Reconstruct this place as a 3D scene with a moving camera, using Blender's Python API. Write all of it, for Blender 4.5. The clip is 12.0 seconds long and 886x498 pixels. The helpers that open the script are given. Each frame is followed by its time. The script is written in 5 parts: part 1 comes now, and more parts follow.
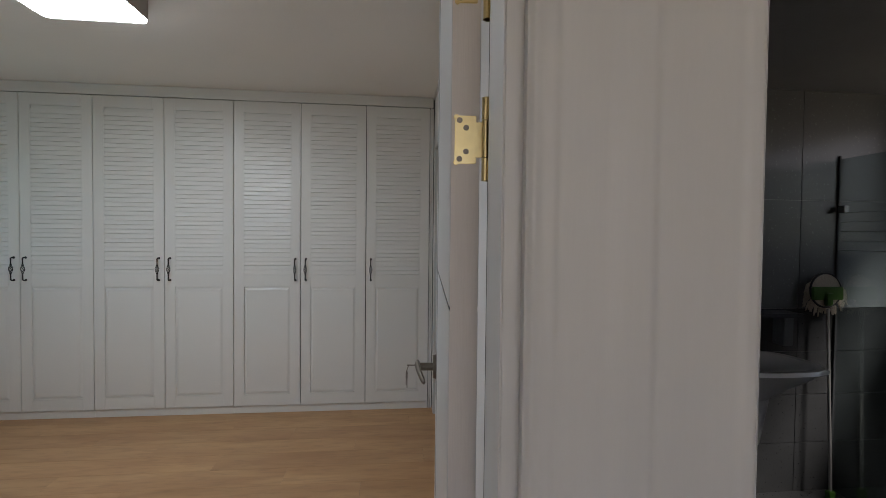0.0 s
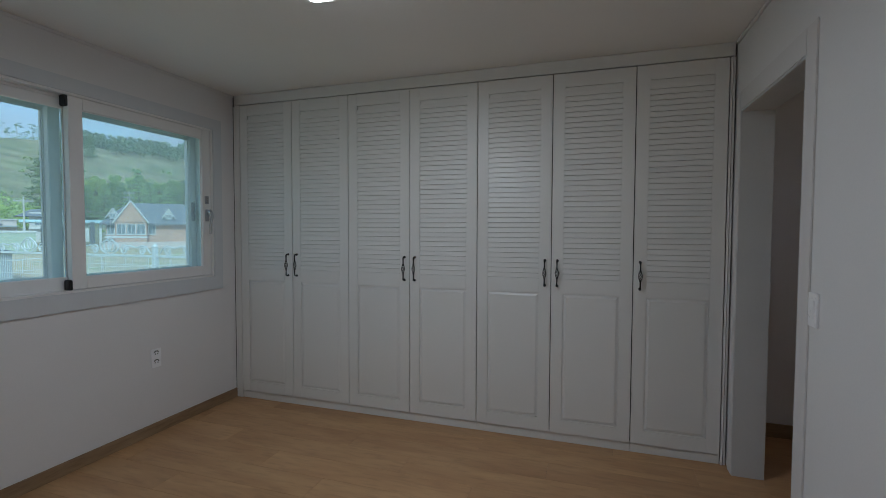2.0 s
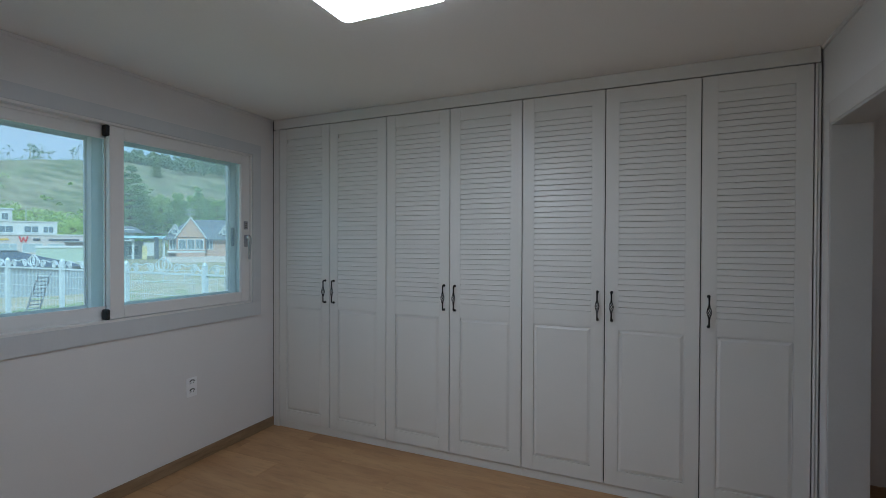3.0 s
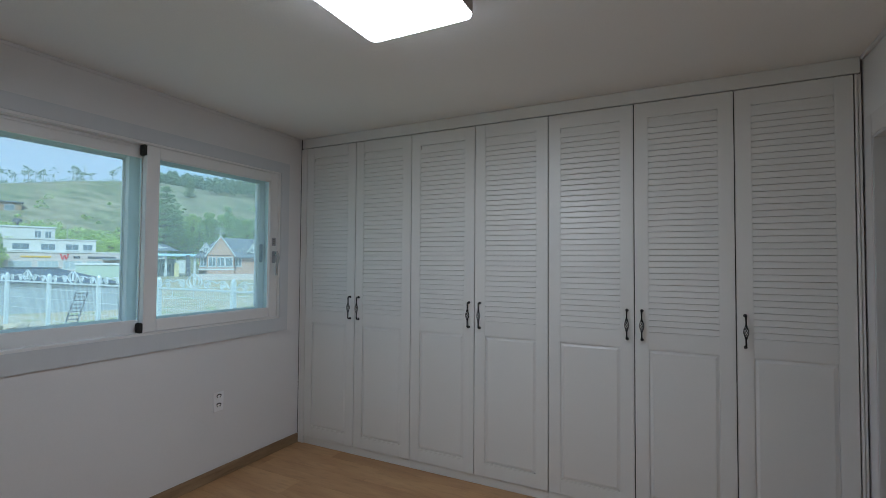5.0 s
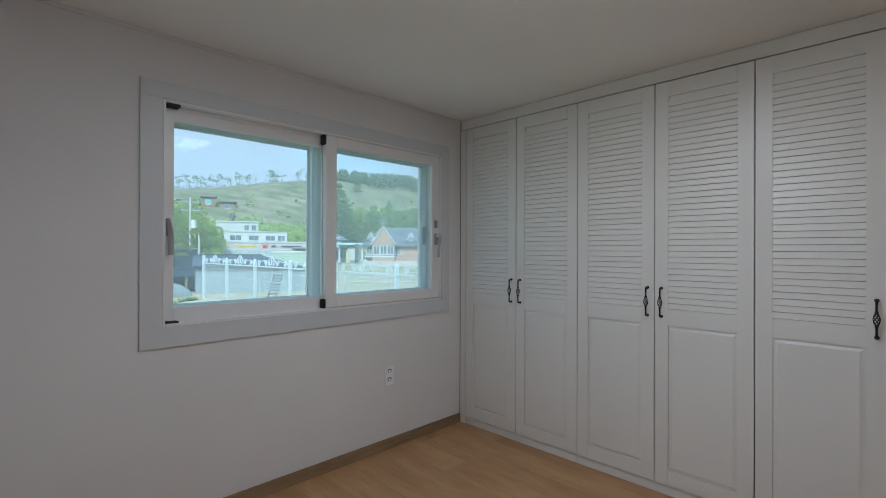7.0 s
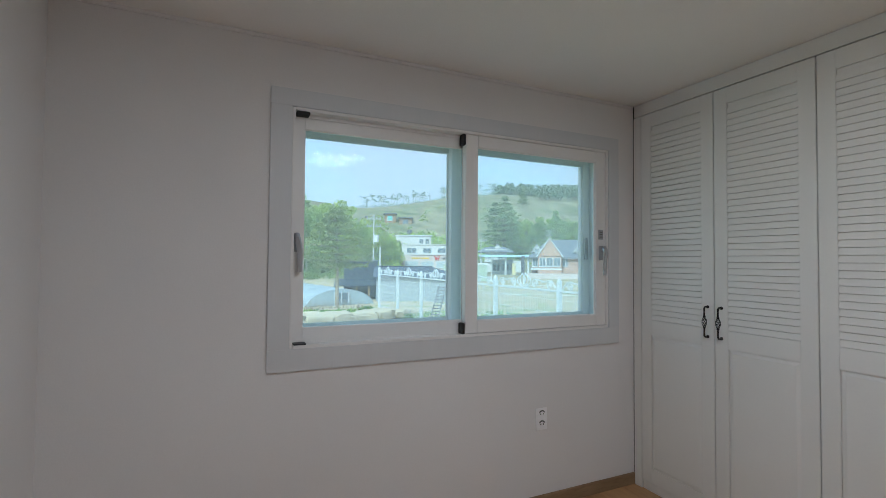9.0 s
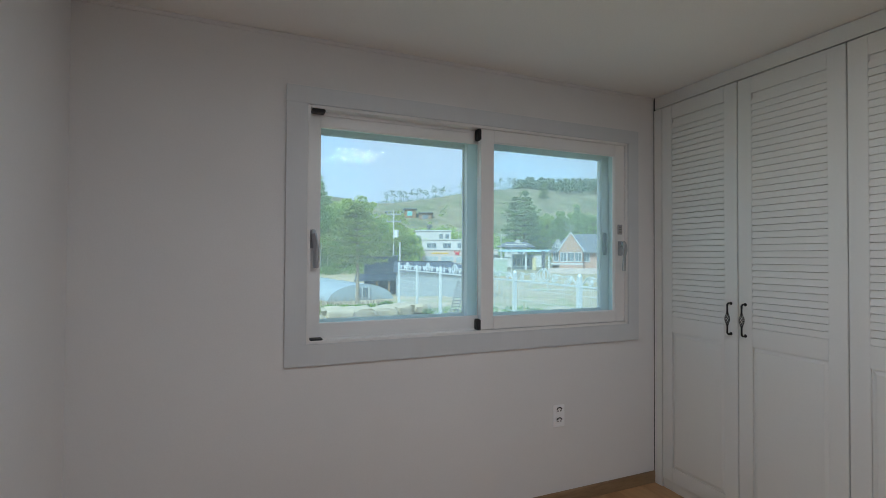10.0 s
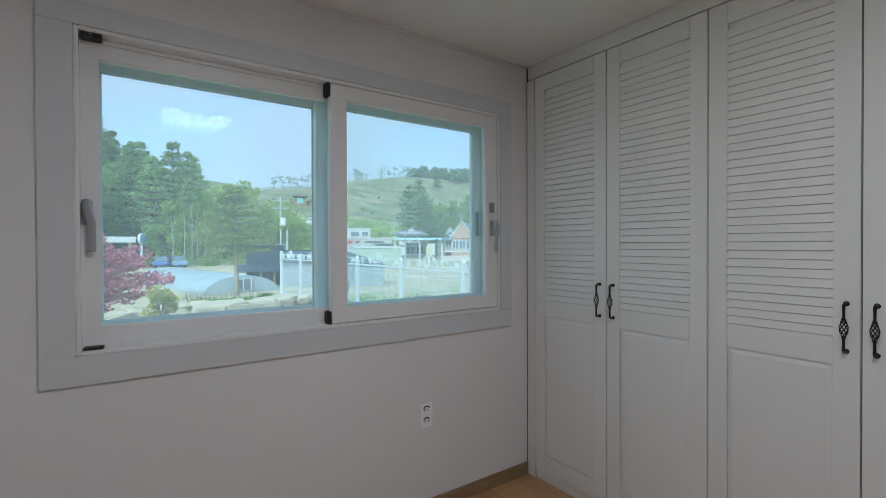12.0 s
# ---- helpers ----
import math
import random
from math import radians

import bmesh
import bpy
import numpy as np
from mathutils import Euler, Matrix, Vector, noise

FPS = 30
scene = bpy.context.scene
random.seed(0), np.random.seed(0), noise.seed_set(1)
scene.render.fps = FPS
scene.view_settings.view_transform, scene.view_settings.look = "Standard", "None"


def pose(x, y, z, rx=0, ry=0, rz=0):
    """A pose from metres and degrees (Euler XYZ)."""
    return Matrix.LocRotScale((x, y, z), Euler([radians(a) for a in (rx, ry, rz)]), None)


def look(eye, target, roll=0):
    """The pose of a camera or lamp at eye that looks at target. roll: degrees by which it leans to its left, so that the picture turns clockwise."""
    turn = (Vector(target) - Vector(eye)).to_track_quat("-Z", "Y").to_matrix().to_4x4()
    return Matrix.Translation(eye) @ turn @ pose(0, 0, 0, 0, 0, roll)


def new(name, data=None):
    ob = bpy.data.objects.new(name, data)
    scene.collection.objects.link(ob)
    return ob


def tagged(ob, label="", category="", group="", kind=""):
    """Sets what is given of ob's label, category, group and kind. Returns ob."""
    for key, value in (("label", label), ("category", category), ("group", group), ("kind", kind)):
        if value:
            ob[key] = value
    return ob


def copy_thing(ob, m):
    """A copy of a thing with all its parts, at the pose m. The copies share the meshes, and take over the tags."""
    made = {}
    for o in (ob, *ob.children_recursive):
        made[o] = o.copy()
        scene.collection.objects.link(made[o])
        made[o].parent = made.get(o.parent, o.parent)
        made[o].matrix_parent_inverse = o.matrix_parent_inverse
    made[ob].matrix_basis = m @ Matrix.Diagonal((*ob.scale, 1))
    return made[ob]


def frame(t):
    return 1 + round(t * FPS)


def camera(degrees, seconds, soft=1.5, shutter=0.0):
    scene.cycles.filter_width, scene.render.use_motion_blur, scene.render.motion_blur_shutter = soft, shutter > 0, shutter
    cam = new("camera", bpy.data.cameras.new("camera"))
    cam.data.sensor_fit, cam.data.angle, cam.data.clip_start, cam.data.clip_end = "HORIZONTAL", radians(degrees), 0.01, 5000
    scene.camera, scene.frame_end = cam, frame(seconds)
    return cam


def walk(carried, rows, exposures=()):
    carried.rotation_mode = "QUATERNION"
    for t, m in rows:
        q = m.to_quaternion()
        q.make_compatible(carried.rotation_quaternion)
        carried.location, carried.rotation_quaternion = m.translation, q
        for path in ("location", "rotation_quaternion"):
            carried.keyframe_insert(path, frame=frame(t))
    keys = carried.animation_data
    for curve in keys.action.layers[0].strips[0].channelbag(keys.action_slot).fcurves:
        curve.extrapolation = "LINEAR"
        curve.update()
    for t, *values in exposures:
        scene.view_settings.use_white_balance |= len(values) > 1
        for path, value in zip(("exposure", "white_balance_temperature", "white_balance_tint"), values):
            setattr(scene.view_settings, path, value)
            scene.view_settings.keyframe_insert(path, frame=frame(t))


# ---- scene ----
cam = camera(87.3, 12.0, soft=0.5)
PATH = [
    (0, (-0.092, -0.013, 1.34), (0.123, 1.975, 1.29), 0.6),
    (0.5, (-0.219, 0.083, 1.327), (-0.226, 2.082, 1.265), 0.5),
    (1, (-0.324, 0.255, 1.333), (-0.561, 2.24, 1.266), 0.5),
    (1.5, (-0.445, 0.419, 1.323), (-0.899, 2.365, 1.248), 0.4),
    (2, (-0.507, 0.567, 1.355), (-1.136, 2.464, 1.275), 0.2),
    (2.5, (-0.516, 0.697, 1.417), (-1.257, 2.554, 1.361), 0.2),
    (3, (-0.556, 0.759, 1.436), (-1.363, 2.589, 1.418), 0.2),
    (5, (-0.568, 0.766, 1.422), (-1.467, 2.552, 1.484), 0.4),
    (5.5, (-0.597, 0.776, 1.37), (-1.558, 2.529, 1.428), 0.4),
    (6, (-0.619, 0.759, 1.361), (-1.699, 2.442, 1.397), 0.4),
    (6.5, (-0.642, 0.756, 1.366), (-1.878, 2.328, 1.381), 0.3),
    (7, (-0.731, 0.841, 1.377), (-2.144, 2.257, 1.382), 0.2),
    (7.5, (-0.882, 0.956, 1.395), (-2.449, 2.198, 1.413), 0.1),
    (9.5, (-1.07, 1.24, 1.404), (-2.913, 2.016, 1.447), 0.4),
    (10, (-1.064, 1.24, 1.407), (-2.914, 1.998, 1.438), 0.3),
    (10.5, (-1.09, 1.237, 1.399), (-2.933, 2.014, 1.421), 0.2),
    (11, (-1.133, 1.28, 1.402), (-2.953, 2.109, 1.408), 0.1),
    (11.5, (-1.205, 1.427, 1.381), (-2.964, 2.378, 1.374), -0.1),
    (12, (-1.299, 1.58, 1.368), (-2.934, 2.733, 1.35), -0.2),
]
EXPOSURES = [(0.0, 1.43, 6720, 11), (0.5, 1.27, 6650, 11), (1.1, 1.27, 6570, 10), (1.5, 1.16, 6425, 10), (2.0, 0.88, 6330, 10), (2.5, 0.97, 6220, 10), (3.0, 1.05, 6130, 10), (5.0, 1.15, 6260, 11), (5.5, 1.27, 6370, 12), (6.0, 1.37, 6450, 12), (6.5, 1.36, 6510, 12), (7.0, 1.31, 6560, 13), (7.5, 1.52, 6620, 13), (9.5, 1.36, 6710, 13), (10.5, 1.26, 6710, 13), (11.3, 1.24, 6640, 13), (12.0, 1.32, 6600, 13)]
walk(cam, [(t, look(eye, target, roll)) for t, eye, target, roll in PATH], EXPOSURES)

# ---- light ----
world = bpy.data.worlds.new("sky_world")
scene.world = world
world.use_nodes = True
wn = world.node_tree.nodes
sky = wn.new("ShaderNodeTexSky")
sky.sky_type, sky.sun_disc = "NISHITA", False
sky.sun_elevation, sky.sun_rotation = radians(45), radians(138)
sky.air_density, sky.dust_density, sky.ozone_density = 1.0, 2.5, 1.2
wn["Background"].inputs["Strength"].default_value = 0.14
wl = world.node_tree.links
wtc, wmp, cloud, cmix, cramp = wn.new("ShaderNodeTexCoord"), wn.new("ShaderNodeMapping"), wn.new("ShaderNodeTexNoise"), wn.new("ShaderNodeMix"), wn.new("ShaderNodeMapRange")
wmp.inputs["Scale"].default_value = (1.6, 1.6, 6.0)
cloud.inputs["Scale"].default_value, cloud.inputs["Detail"].default_value = 1.5, 6
cramp.inputs["From Min"].default_value, cramp.inputs["From Max"].default_value, cramp.inputs["To Max"].default_value = 0.16, 0.54, 0.95
cmix.data_type = "RGBA"
cmix.inputs[7].default_value = (2.74, 2.72, 3.26, 1)
wl.new(wtc.outputs["Generated"], wmp.inputs["Vector"]), wl.new(wmp.outputs[0], cloud.inputs["Vector"]), wl.new(cloud.outputs["Fac"], cramp.inputs["Value"])
wl.new(cramp.outputs[0], cmix.inputs["Factor"]), wl.new(sky.outputs[0], cmix.inputs[6]), wl.new(cmix.outputs[2], wn["Background"].inputs["Color"])
sun = new("sun", bpy.data.lights.new("sun", "SUN"))
sun.data.energy, sun.data.angle, sun.data.color = 2.8, radians(14), (1.0, 0.95, 0.88)
sun.matrix_world = look((0, 0, 0), (-0.5, 0.55, -0.72))

# ---- materials ----


def material(name, colour, rough=0.5, metal=0.0, vary=0.08, scale=3.0, fine=60.0, bump=0.05, stretch=(1, 1, 1), random=0.0, spec=0.5):
    """A surface with broad and fine variation of colour, roughness and relief."""
    m = bpy.data.materials.new(name)
    m.use_nodes = True
    n, l = m.node_tree.nodes, m.node_tree.links
    b = n["Principled BSDF"]
    b.inputs["Metallic"].default_value = metal
    b.inputs["Specular IOR Level"].default_value = spec
    tc, mp = n.new("ShaderNodeTexCoord"), n.new("ShaderNodeMapping")
    mp.inputs["Scale"].default_value = stretch
    l.new(tc.outputs["Object"], mp.inputs["Vector"])
    big, small = n.new("ShaderNodeTexNoise"), n.new("ShaderNodeTexNoise")
    big.inputs["Scale"].default_value, big.inputs["Detail"].default_value = scale, 4
    small.inputs["Scale"].default_value, small.inputs["Detail"].default_value = fine, 3
    l.new(mp.outputs[0], big.inputs["Vector"]), l.new(mp.outputs[0], small.inputs["Vector"])
    ramp = n.new("ShaderNodeMapRange")
    ramp.inputs["From Min"].default_value, ramp.inputs["From Max"].default_value = 0.3, 0.7
    ramp.inputs["To Min"].default_value, ramp.inputs["To Max"].default_value = 1 - vary, 1 + vary
    both = n.new("ShaderNodeMath")
    both.operation, both.inputs[1].default_value = "MULTIPLY_ADD", 0.65
    l.new(big.outputs["Fac"], both.inputs[0])
    third = n.new("ShaderNodeMath")
    third.operation, third.inputs[1].default_value = "MULTIPLY", 0.35
    l.new(small.outputs["Fac"], third.inputs[0]), l.new(third.outputs[0], both.inputs[2])
    l.new(both.outputs[0], ramp.inputs["Value"])
    factor = ramp.outputs[0]
    if random:
        info, rr, mul = n.new("ShaderNodeObjectInfo"), n.new("ShaderNodeMapRange"), n.new("ShaderNodeMath")
        rr.inputs["To Min"].default_value, rr.inputs["To Max"].default_value = 1 - random, 1 + random
        l.new(info.outputs["Random"], rr.inputs["Value"])
        mul.operation = "MULTIPLY"
        l.new(rr.outputs[0], mul.inputs[0]), l.new(factor, mul.inputs[1])
        factor = mul.outputs[0]
    mix = n.new("ShaderNodeVectorMath")
    mix.operation, mix.inputs[0].default_value = "SCALE", colour[:3]
    l.new(factor, mix.inputs["Scale"]), l.new(mix.outputs[0], b.inputs["Base Color"])
    r = n.new("ShaderNodeMapRange")
    r.inputs["To Min"].default_value, r.inputs["To Max"].default_value = max(rough - 0.08, 0.02), min(rough + 0.08, 1)
    l.new(small.outputs["Fac"], r.inputs["Value"]), l.new(r.outputs[0], b.inputs["Roughness"])
    if bump:
        bp = n.new("ShaderNodeBump")
        bp.inputs["Strength"].default_value, bp.inputs["Distance"].default_value = bump, 0.01
        l.new(small.outputs["Fac"], bp.inputs["Height"]), l.new(bp.outputs[0], b.inputs["Normal"])
    return m


def wood_material(name, dark, light, rough, along=(1.2, 14, 14), random=0.06):
    """Printed wood: long streaks, darker pores, a soft sheen."""
    m = bpy.data.materials.new(name)
    m.use_nodes = True
    n, l = m.node_tree.nodes, m.node_tree.links
    b = n["Principled BSDF"]
    tc, info, add, mp = n.new("ShaderNodeTexCoord"), n.new("ShaderNodeObjectInfo"), n.new("ShaderNodeVectorMath"), n.new("ShaderNodeMapping")
    off = n.new("ShaderNodeVectorMath")
    off.operation, off.inputs[0].default_value = "SCALE", (7, 13, 5)
    l.new(info.outputs["Random"], off.inputs["Scale"])
    l.new(tc.outputs["Object"], add.inputs[0]), l.new(off.outputs[0], add.inputs[1])
    mp.inputs["Scale"].default_value = along
    l.new(add.outputs[0], mp.inputs["Vector"])
    streak, blot, pore = n.new("ShaderNodeTexNoise"), n.new("ShaderNodeTexNoise"), n.new("ShaderNodeTexNoise")
    streak.inputs["Scale"].default_value, streak.inputs["Detail"].default_value, streak.inputs["Distortion"].default_value = 2.2, 6, 0.6
    blot.inputs["Scale"].default_value, blot.inputs["Detail"].default_value = 0.8, 2
    pore.inputs["Scale"].default_value, pore.inputs["Detail"].default_value = 9, 4
    for t in (streak, blot, pore):
        l.new(mp.outputs[0], t.inputs["Vector"])
    a = n.new("ShaderNodeMath")
    a.operation, a.inputs[1].default_value = "MULTIPLY_ADD", 0.5
    l.new(streak.outputs["Fac"], a.inputs[0])
    a2 = n.new("ShaderNodeMath")
    a2.operation, a2.inputs[1].default_value = "MULTIPLY", 0.5
    l.new(blot.outputs["Fac"], a2.inputs[0]), l.new(a2.outputs[0], a.inputs[2])
    ramp = n.new("ShaderNodeValToRGB")
    ramp.color_ramp.elements[0].position, ramp.color_ramp.elements[1].position = 0.36, 0.64
    ramp.color_ramp.elements[0].color, ramp.color_ramp.elements[1].color = (*dark, 1), (*light, 1)
    l.new(a.outputs[0], ramp.inputs["Fac"])
    pr = n.new("ShaderNodeMapRange")
    pr.inputs["From Min"].default_value, pr.inputs["From Max"].default_value = 0.3, 0.5
    pr.inputs["To Min"].default_value, pr.inputs["To Max"].default_value = 0.86, 1.0
    l.new(pore.outputs["Fac"], pr.inputs["Value"])
    rr, mul = n.new("ShaderNodeMapRange"), n.new("ShaderNodeMath")
    rr.inputs["To Min"].default_value, rr.inputs["To Max"].default_value = 1 - random, 1 + random
    l.new(info.outputs["Random"], rr.inputs["Value"])
    mul.operation = "MULTIPLY"
    l.new(rr.outputs[0], mul.inputs[0]), l.new(pr.outputs[0], mul.inputs[1])
    sc = n.new("ShaderNodeVectorMath")
    sc.operation = "SCALE"
    l.new(ramp.outputs["Color"], sc.inputs[0]), l.new(mul.outputs[0], sc.inputs["Scale"])
    l.new(sc.outputs[0], b.inputs["Base Color"])
    b.inputs["Roughness"].default_value = rough
    bp = n.new("ShaderNodeBump")
    bp.inputs["Strength"].default_value, bp.inputs["Distance"].default_value = 0.08, 0.004
    l.new(pore.outputs["Fac"], bp.inputs["Height"]), l.new(bp.outputs[0], b.inputs["Normal"])
    return m


def glass_material(name, tint, gloss=1.0, rough=0.0, haze=0.0):
    """Thin window glass: tinted passage, mirror gloss by Fresnel."""
    m = bpy.data.materials.new(name)
    m.use_nodes = True
    n, l = m.node_tree.nodes, m.node_tree.links
    n.remove(n["Principled BSDF"])
    t, g, f, mix = n.new("ShaderNodeBsdfTransparent"), n.new("ShaderNodeBsdfGlossy"), n.new("ShaderNodeFresnel"), n.new("ShaderNodeMixShader")
    t.inputs["Color"].default_value = (*tint, 1)
    g.inputs["Roughness"].default_value = rough
    f.inputs["IOR"].default_value = 1.45
    k = n.new("ShaderNodeMath")
    k.operation, k.inputs[1].default_value = "MULTIPLY", gloss
    l.new(f.outputs[0], k.inputs[0]), l.new(k.outputs[0], mix.inputs["Fac"])
    l.new(t.outputs[0], mix.inputs[1]), l.new(g.outputs[0], mix.inputs[2])
    out = mix.outputs[0]
    # Haze over the view is put into the pane as a translucent share.
    if haze:
        tr, film, noi, amount = n.new("ShaderNodeBsdfTranslucent"), n.new("ShaderNodeMixShader"), n.new("ShaderNodeTexNoise"), n.new("ShaderNodeMapRange")
        tr.inputs["Color"].default_value = (0.80, 0.95, 1.0, 1)
        noi.inputs["Scale"].default_value, noi.inputs["Detail"].default_value = 3.0, 5
        amount.inputs["To Min"].default_value, amount.inputs["To Max"].default_value = haze * 0.7, haze * 1.3
        l.new(noi.outputs["Fac"], amount.inputs["Value"]), l.new(amount.outputs[0], film.inputs["Fac"])
        l.new(out, film.inputs[1]), l.new(tr.outputs[0], film.inputs[2])
        out = film.outputs[0]
    l.new(out, n["Material Output"].inputs["Surface"])
    return m


def glow_material(name, colour, strength):
    m = bpy.data.materials.new(name)
    m.use_nodes = True
    b = m.node_tree.nodes["Principled BSDF"]
    b.inputs["Base Color"].default_value = (0.9, 0.9, 0.9, 1)
    b.inputs["Emission Color"].default_value, b.inputs["Emission Strength"].default_value = (*colour, 1), strength
    return m


LAMP = 10.0
lamp_frame = material("lamp_frame", (0.40, 0.35, 0.31), 0.5, vary=0.05)
wallpaper = material("wallpaper", (0.79, 0.775, 0.77), 0.85, vary=0.03, scale=1.5, fine=180, bump=0.06, spec=0.2)
ceiling_paper = material("ceiling_paper", (0.89, 0.87, 0.845), 0.9, vary=0.03, scale=1.2, fine=150, bump=0.1, spec=0.2)
lacquer = material("lacquer", (0.765, 0.76, 0.73), 0.36, vary=0.02, scale=2, fine=90, bump=0.015, random=0.01, spec=0.42)
trim_white = material("trim_white", (0.78, 0.765, 0.745), 0.4, vary=0.03, scale=4, fine=80, bump=0.03)
casing_film = material("casing_film", (0.665, 0.68, 0.695), 0.42, vary=0.02, scale=3, fine=40, bump=0.02, stretch=(6, 6, 0.5))
wall_trim = material("wall_trim", (0.72, 0.70, 0.69), 0.6, vary=0.03, scale=4, fine=80, bump=0.03)
# White jamb set greyer than its casing; doorway shade is in the colour.
jamb_shaded = material("jamb_shaded", (0.60, 0.605, 0.60), 0.45, vary=0.03, scale=4, fine=80, bump=0.03)
door_film = material("door_film", (0.665, 0.68, 0.695), 0.42, vary=0.018, scale=3, fine=50, bump=0.04, stretch=(8, 8, 0.4))
door_edge = material("door_edge", (0.74, 0.715, 0.71), 0.5, vary=0.04, scale=4, fine=60, bump=0.05, stretch=(8, 8, 0.4))
pvc = material("pvc", (0.84, 0.825, 0.81), 0.33, vary=0.02, scale=3, fine=60, bump=0.01)
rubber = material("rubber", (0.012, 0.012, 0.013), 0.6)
gap_dark = material("gap_dark", (0.008, 0.008, 0.008), 0.9, spec=0.1)
iron = material("iron", (0.013, 0.012, 0.012), 0.45, metal=0.4, vary=0.2, fine=200, bump=0.1)
brass = material("brass", (0.72, 0.60, 0.31), 0.32, metal=1.0, vary=0.1, fine=90, bump=0.05)
steel = material("steel", (0.21, 0.19, 0.165), 0.42, metal=1.0, vary=0.08, fine=300, bump=0.04, stretch=(1, 1, 8))
grey_metal = material("grey_metal", (0.40, 0.40, 0.42), 0.4, metal=0.4, vary=0.05)
plastic_white = material("plastic_white", (0.93, 0.93, 0.94), 0.3, vary=0.01, bump=0.0)
plastic_dark = material("plastic_dark", (0.03, 0.03, 0.035), 0.5)
base_wood = wood_material("base_wood", (0.26, 0.165, 0.09), (0.38, 0.26, 0.155), 0.5, along=(2, 2, 14), random=0.0)
plank_wood = wood_material("plank_wood", (0.415, 0.222, 0.10), (0.56, 0.33, 0.162), 0.38, along=(1.0, 4.6, 4.6), random=0.06)
pane_glass = glass_material("pane_glass", (0.925, 0.965, 1.0), 0.12, haze=0.11)
pane_hazy = glass_material("pane_hazy", (0.90, 0.955, 0.985), 0.12, haze=0.17)
pane_inner = glass_material("pane_inner", (0.81, 0.975, 1.0), 0.12, haze=0.06)
diffuser_glow = glow_material("diffuser_glow", (0.86, 0.965, 1.08), LAMP)
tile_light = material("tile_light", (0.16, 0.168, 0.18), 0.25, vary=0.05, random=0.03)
tile_dark = material("tile_dark", (0.034, 0.035, 0.038), 0.3, vary=0.15, scale=8, random=0.1)
grout = material("grout", (0.3, 0.3, 0.3), 0.8)
ceramic = material("ceramic", (0.78, 0.79, 0.80), 0.12, vary=0.01, bump=0.0)
green_plastic = material("green_plastic", (0.05, 0.13, 0.02), 0.4)
mop_cotton = material("mop_cotton", (0.45, 0.40, 0.34), 0.95, vary=0.2, fine=150, bump=0.6)
frost_glass = glass_material("frost_glass", (0.80, 0.86, 0.86), 0.5, 0.05)
alu_pole = material("alu_pole", (0.5, 0.5, 0.5), 0.35, metal=0.8)

# ---- building helpers ----


def add_box(bm, x0, x1, y0, y1, z0, z1, bevel=0.0):
    r = bmesh.ops.create_cube(bm, size=1, matrix=Matrix.Translation(((x0 + x1) / 2, (y0 + y1) / 2, (z0 + z1) / 2)) @ Matrix.Diagonal((abs(x1 - x0), abs(y1 - y0), abs(z1 - z0), 1)))
    if bevel:
        edges = {e for v in r["verts"] for e in v.link_edges}
        bmesh.ops.bevel(bm, geom=list(edges), offset=bevel, segments=2, affect="EDGES", clamp_overlap=True)
    return bm


def box(x0, x1, y0, y1, z0, z1, bevel=0.0):
    return add_box(bmesh.new(), x0, x1, y0, y1, z0, z1, bevel)


def add_cyl(bm, a, b, r0, r1=None, sides=12):
    a, b = Vector(a), Vector(b)
    q = (b - a).to_track_quat("Z", "Y").to_matrix().to_4x4()
    bmesh.ops.create_cone(bm, cap_ends=True, segments=sides, radius1=r0, radius2=r0 if r1 is None else r1, depth=(b - a).length, matrix=Matrix.Translation((a + b) / 2) @ q)
    return bm


def add_tube(bm, points, radius, sides=6, closed=False):
    """A round bar along points; radius is one number or one for each point."""
    pts = [Vector(p) for p in points]
    rad = radius if isinstance(radius, (list, tuple)) else [radius] * len(pts)
    rings = []
    up = Vector((0.31, 0.17, 0.93))
    for i, p in enumerate(pts):
        d = (pts[min(i + 1, len(pts) - 1)] - pts[max(i - 1, 0)]).normalized()
        u = (up - d * up.dot(d)).normalized()
        up = u
        w = d.cross(u)
        rings.append([bm.verts.new(p + (u * math.cos(a) + w * math.sin(a)) * rad[i]) for a in (2 * math.pi * k / sides for k in range(sides))])
    for r0, r1 in zip(rings, rings[1:]):
        for k in range(sides):
            bm.faces.new((r0[k], r0[(k + 1) % sides], r1[(k + 1) % sides], r1[k]))
    bm.faces.new(rings[0][::-1]), bm.faces.new(rings[-1])
    return bm


def mesh_of(name, bm, mat, smooth=False):
    me = bpy.data.meshes.new(name)
    bmesh.ops.recalc_face_normals(bm, faces=bm.faces[:])
    bm.to_mesh(me)
    bm.free()
    me.materials.append(mat)
    if smooth:
        me.polygons.foreach_set("use_smooth", [True] * len(me.polygons))
        me.set_sharp_from_angle(angle=radians(40))
    return me


def mesh_from(name, verts, faces, mat):
    me = bpy.data.meshes.new(name)
    me.from_pydata(verts, [], faces)
    me.materials.append(mat)
    me.update()
    return me


def part(name, bm, mat, parent, label="", m=None, smooth=False):
    """One mesh object under a thing or under a part; bm may be a ready mesh."""
    ob = new(name, mesh_of(name, bm, mat, smooth) if isinstance(bm, bmesh.types.BMesh) else bm)
    ob.parent = parent
    if m is not None:
        ob.matrix_basis = m
    return tagged(ob, label)


def thing(name, label, category, m=None, group="", kind=""):
    ob = new(name)
    ob.empty_display_size = 0.1
    if m is not None:
        ob.matrix_basis = m
    return tagged(ob, label, category, group, kind)


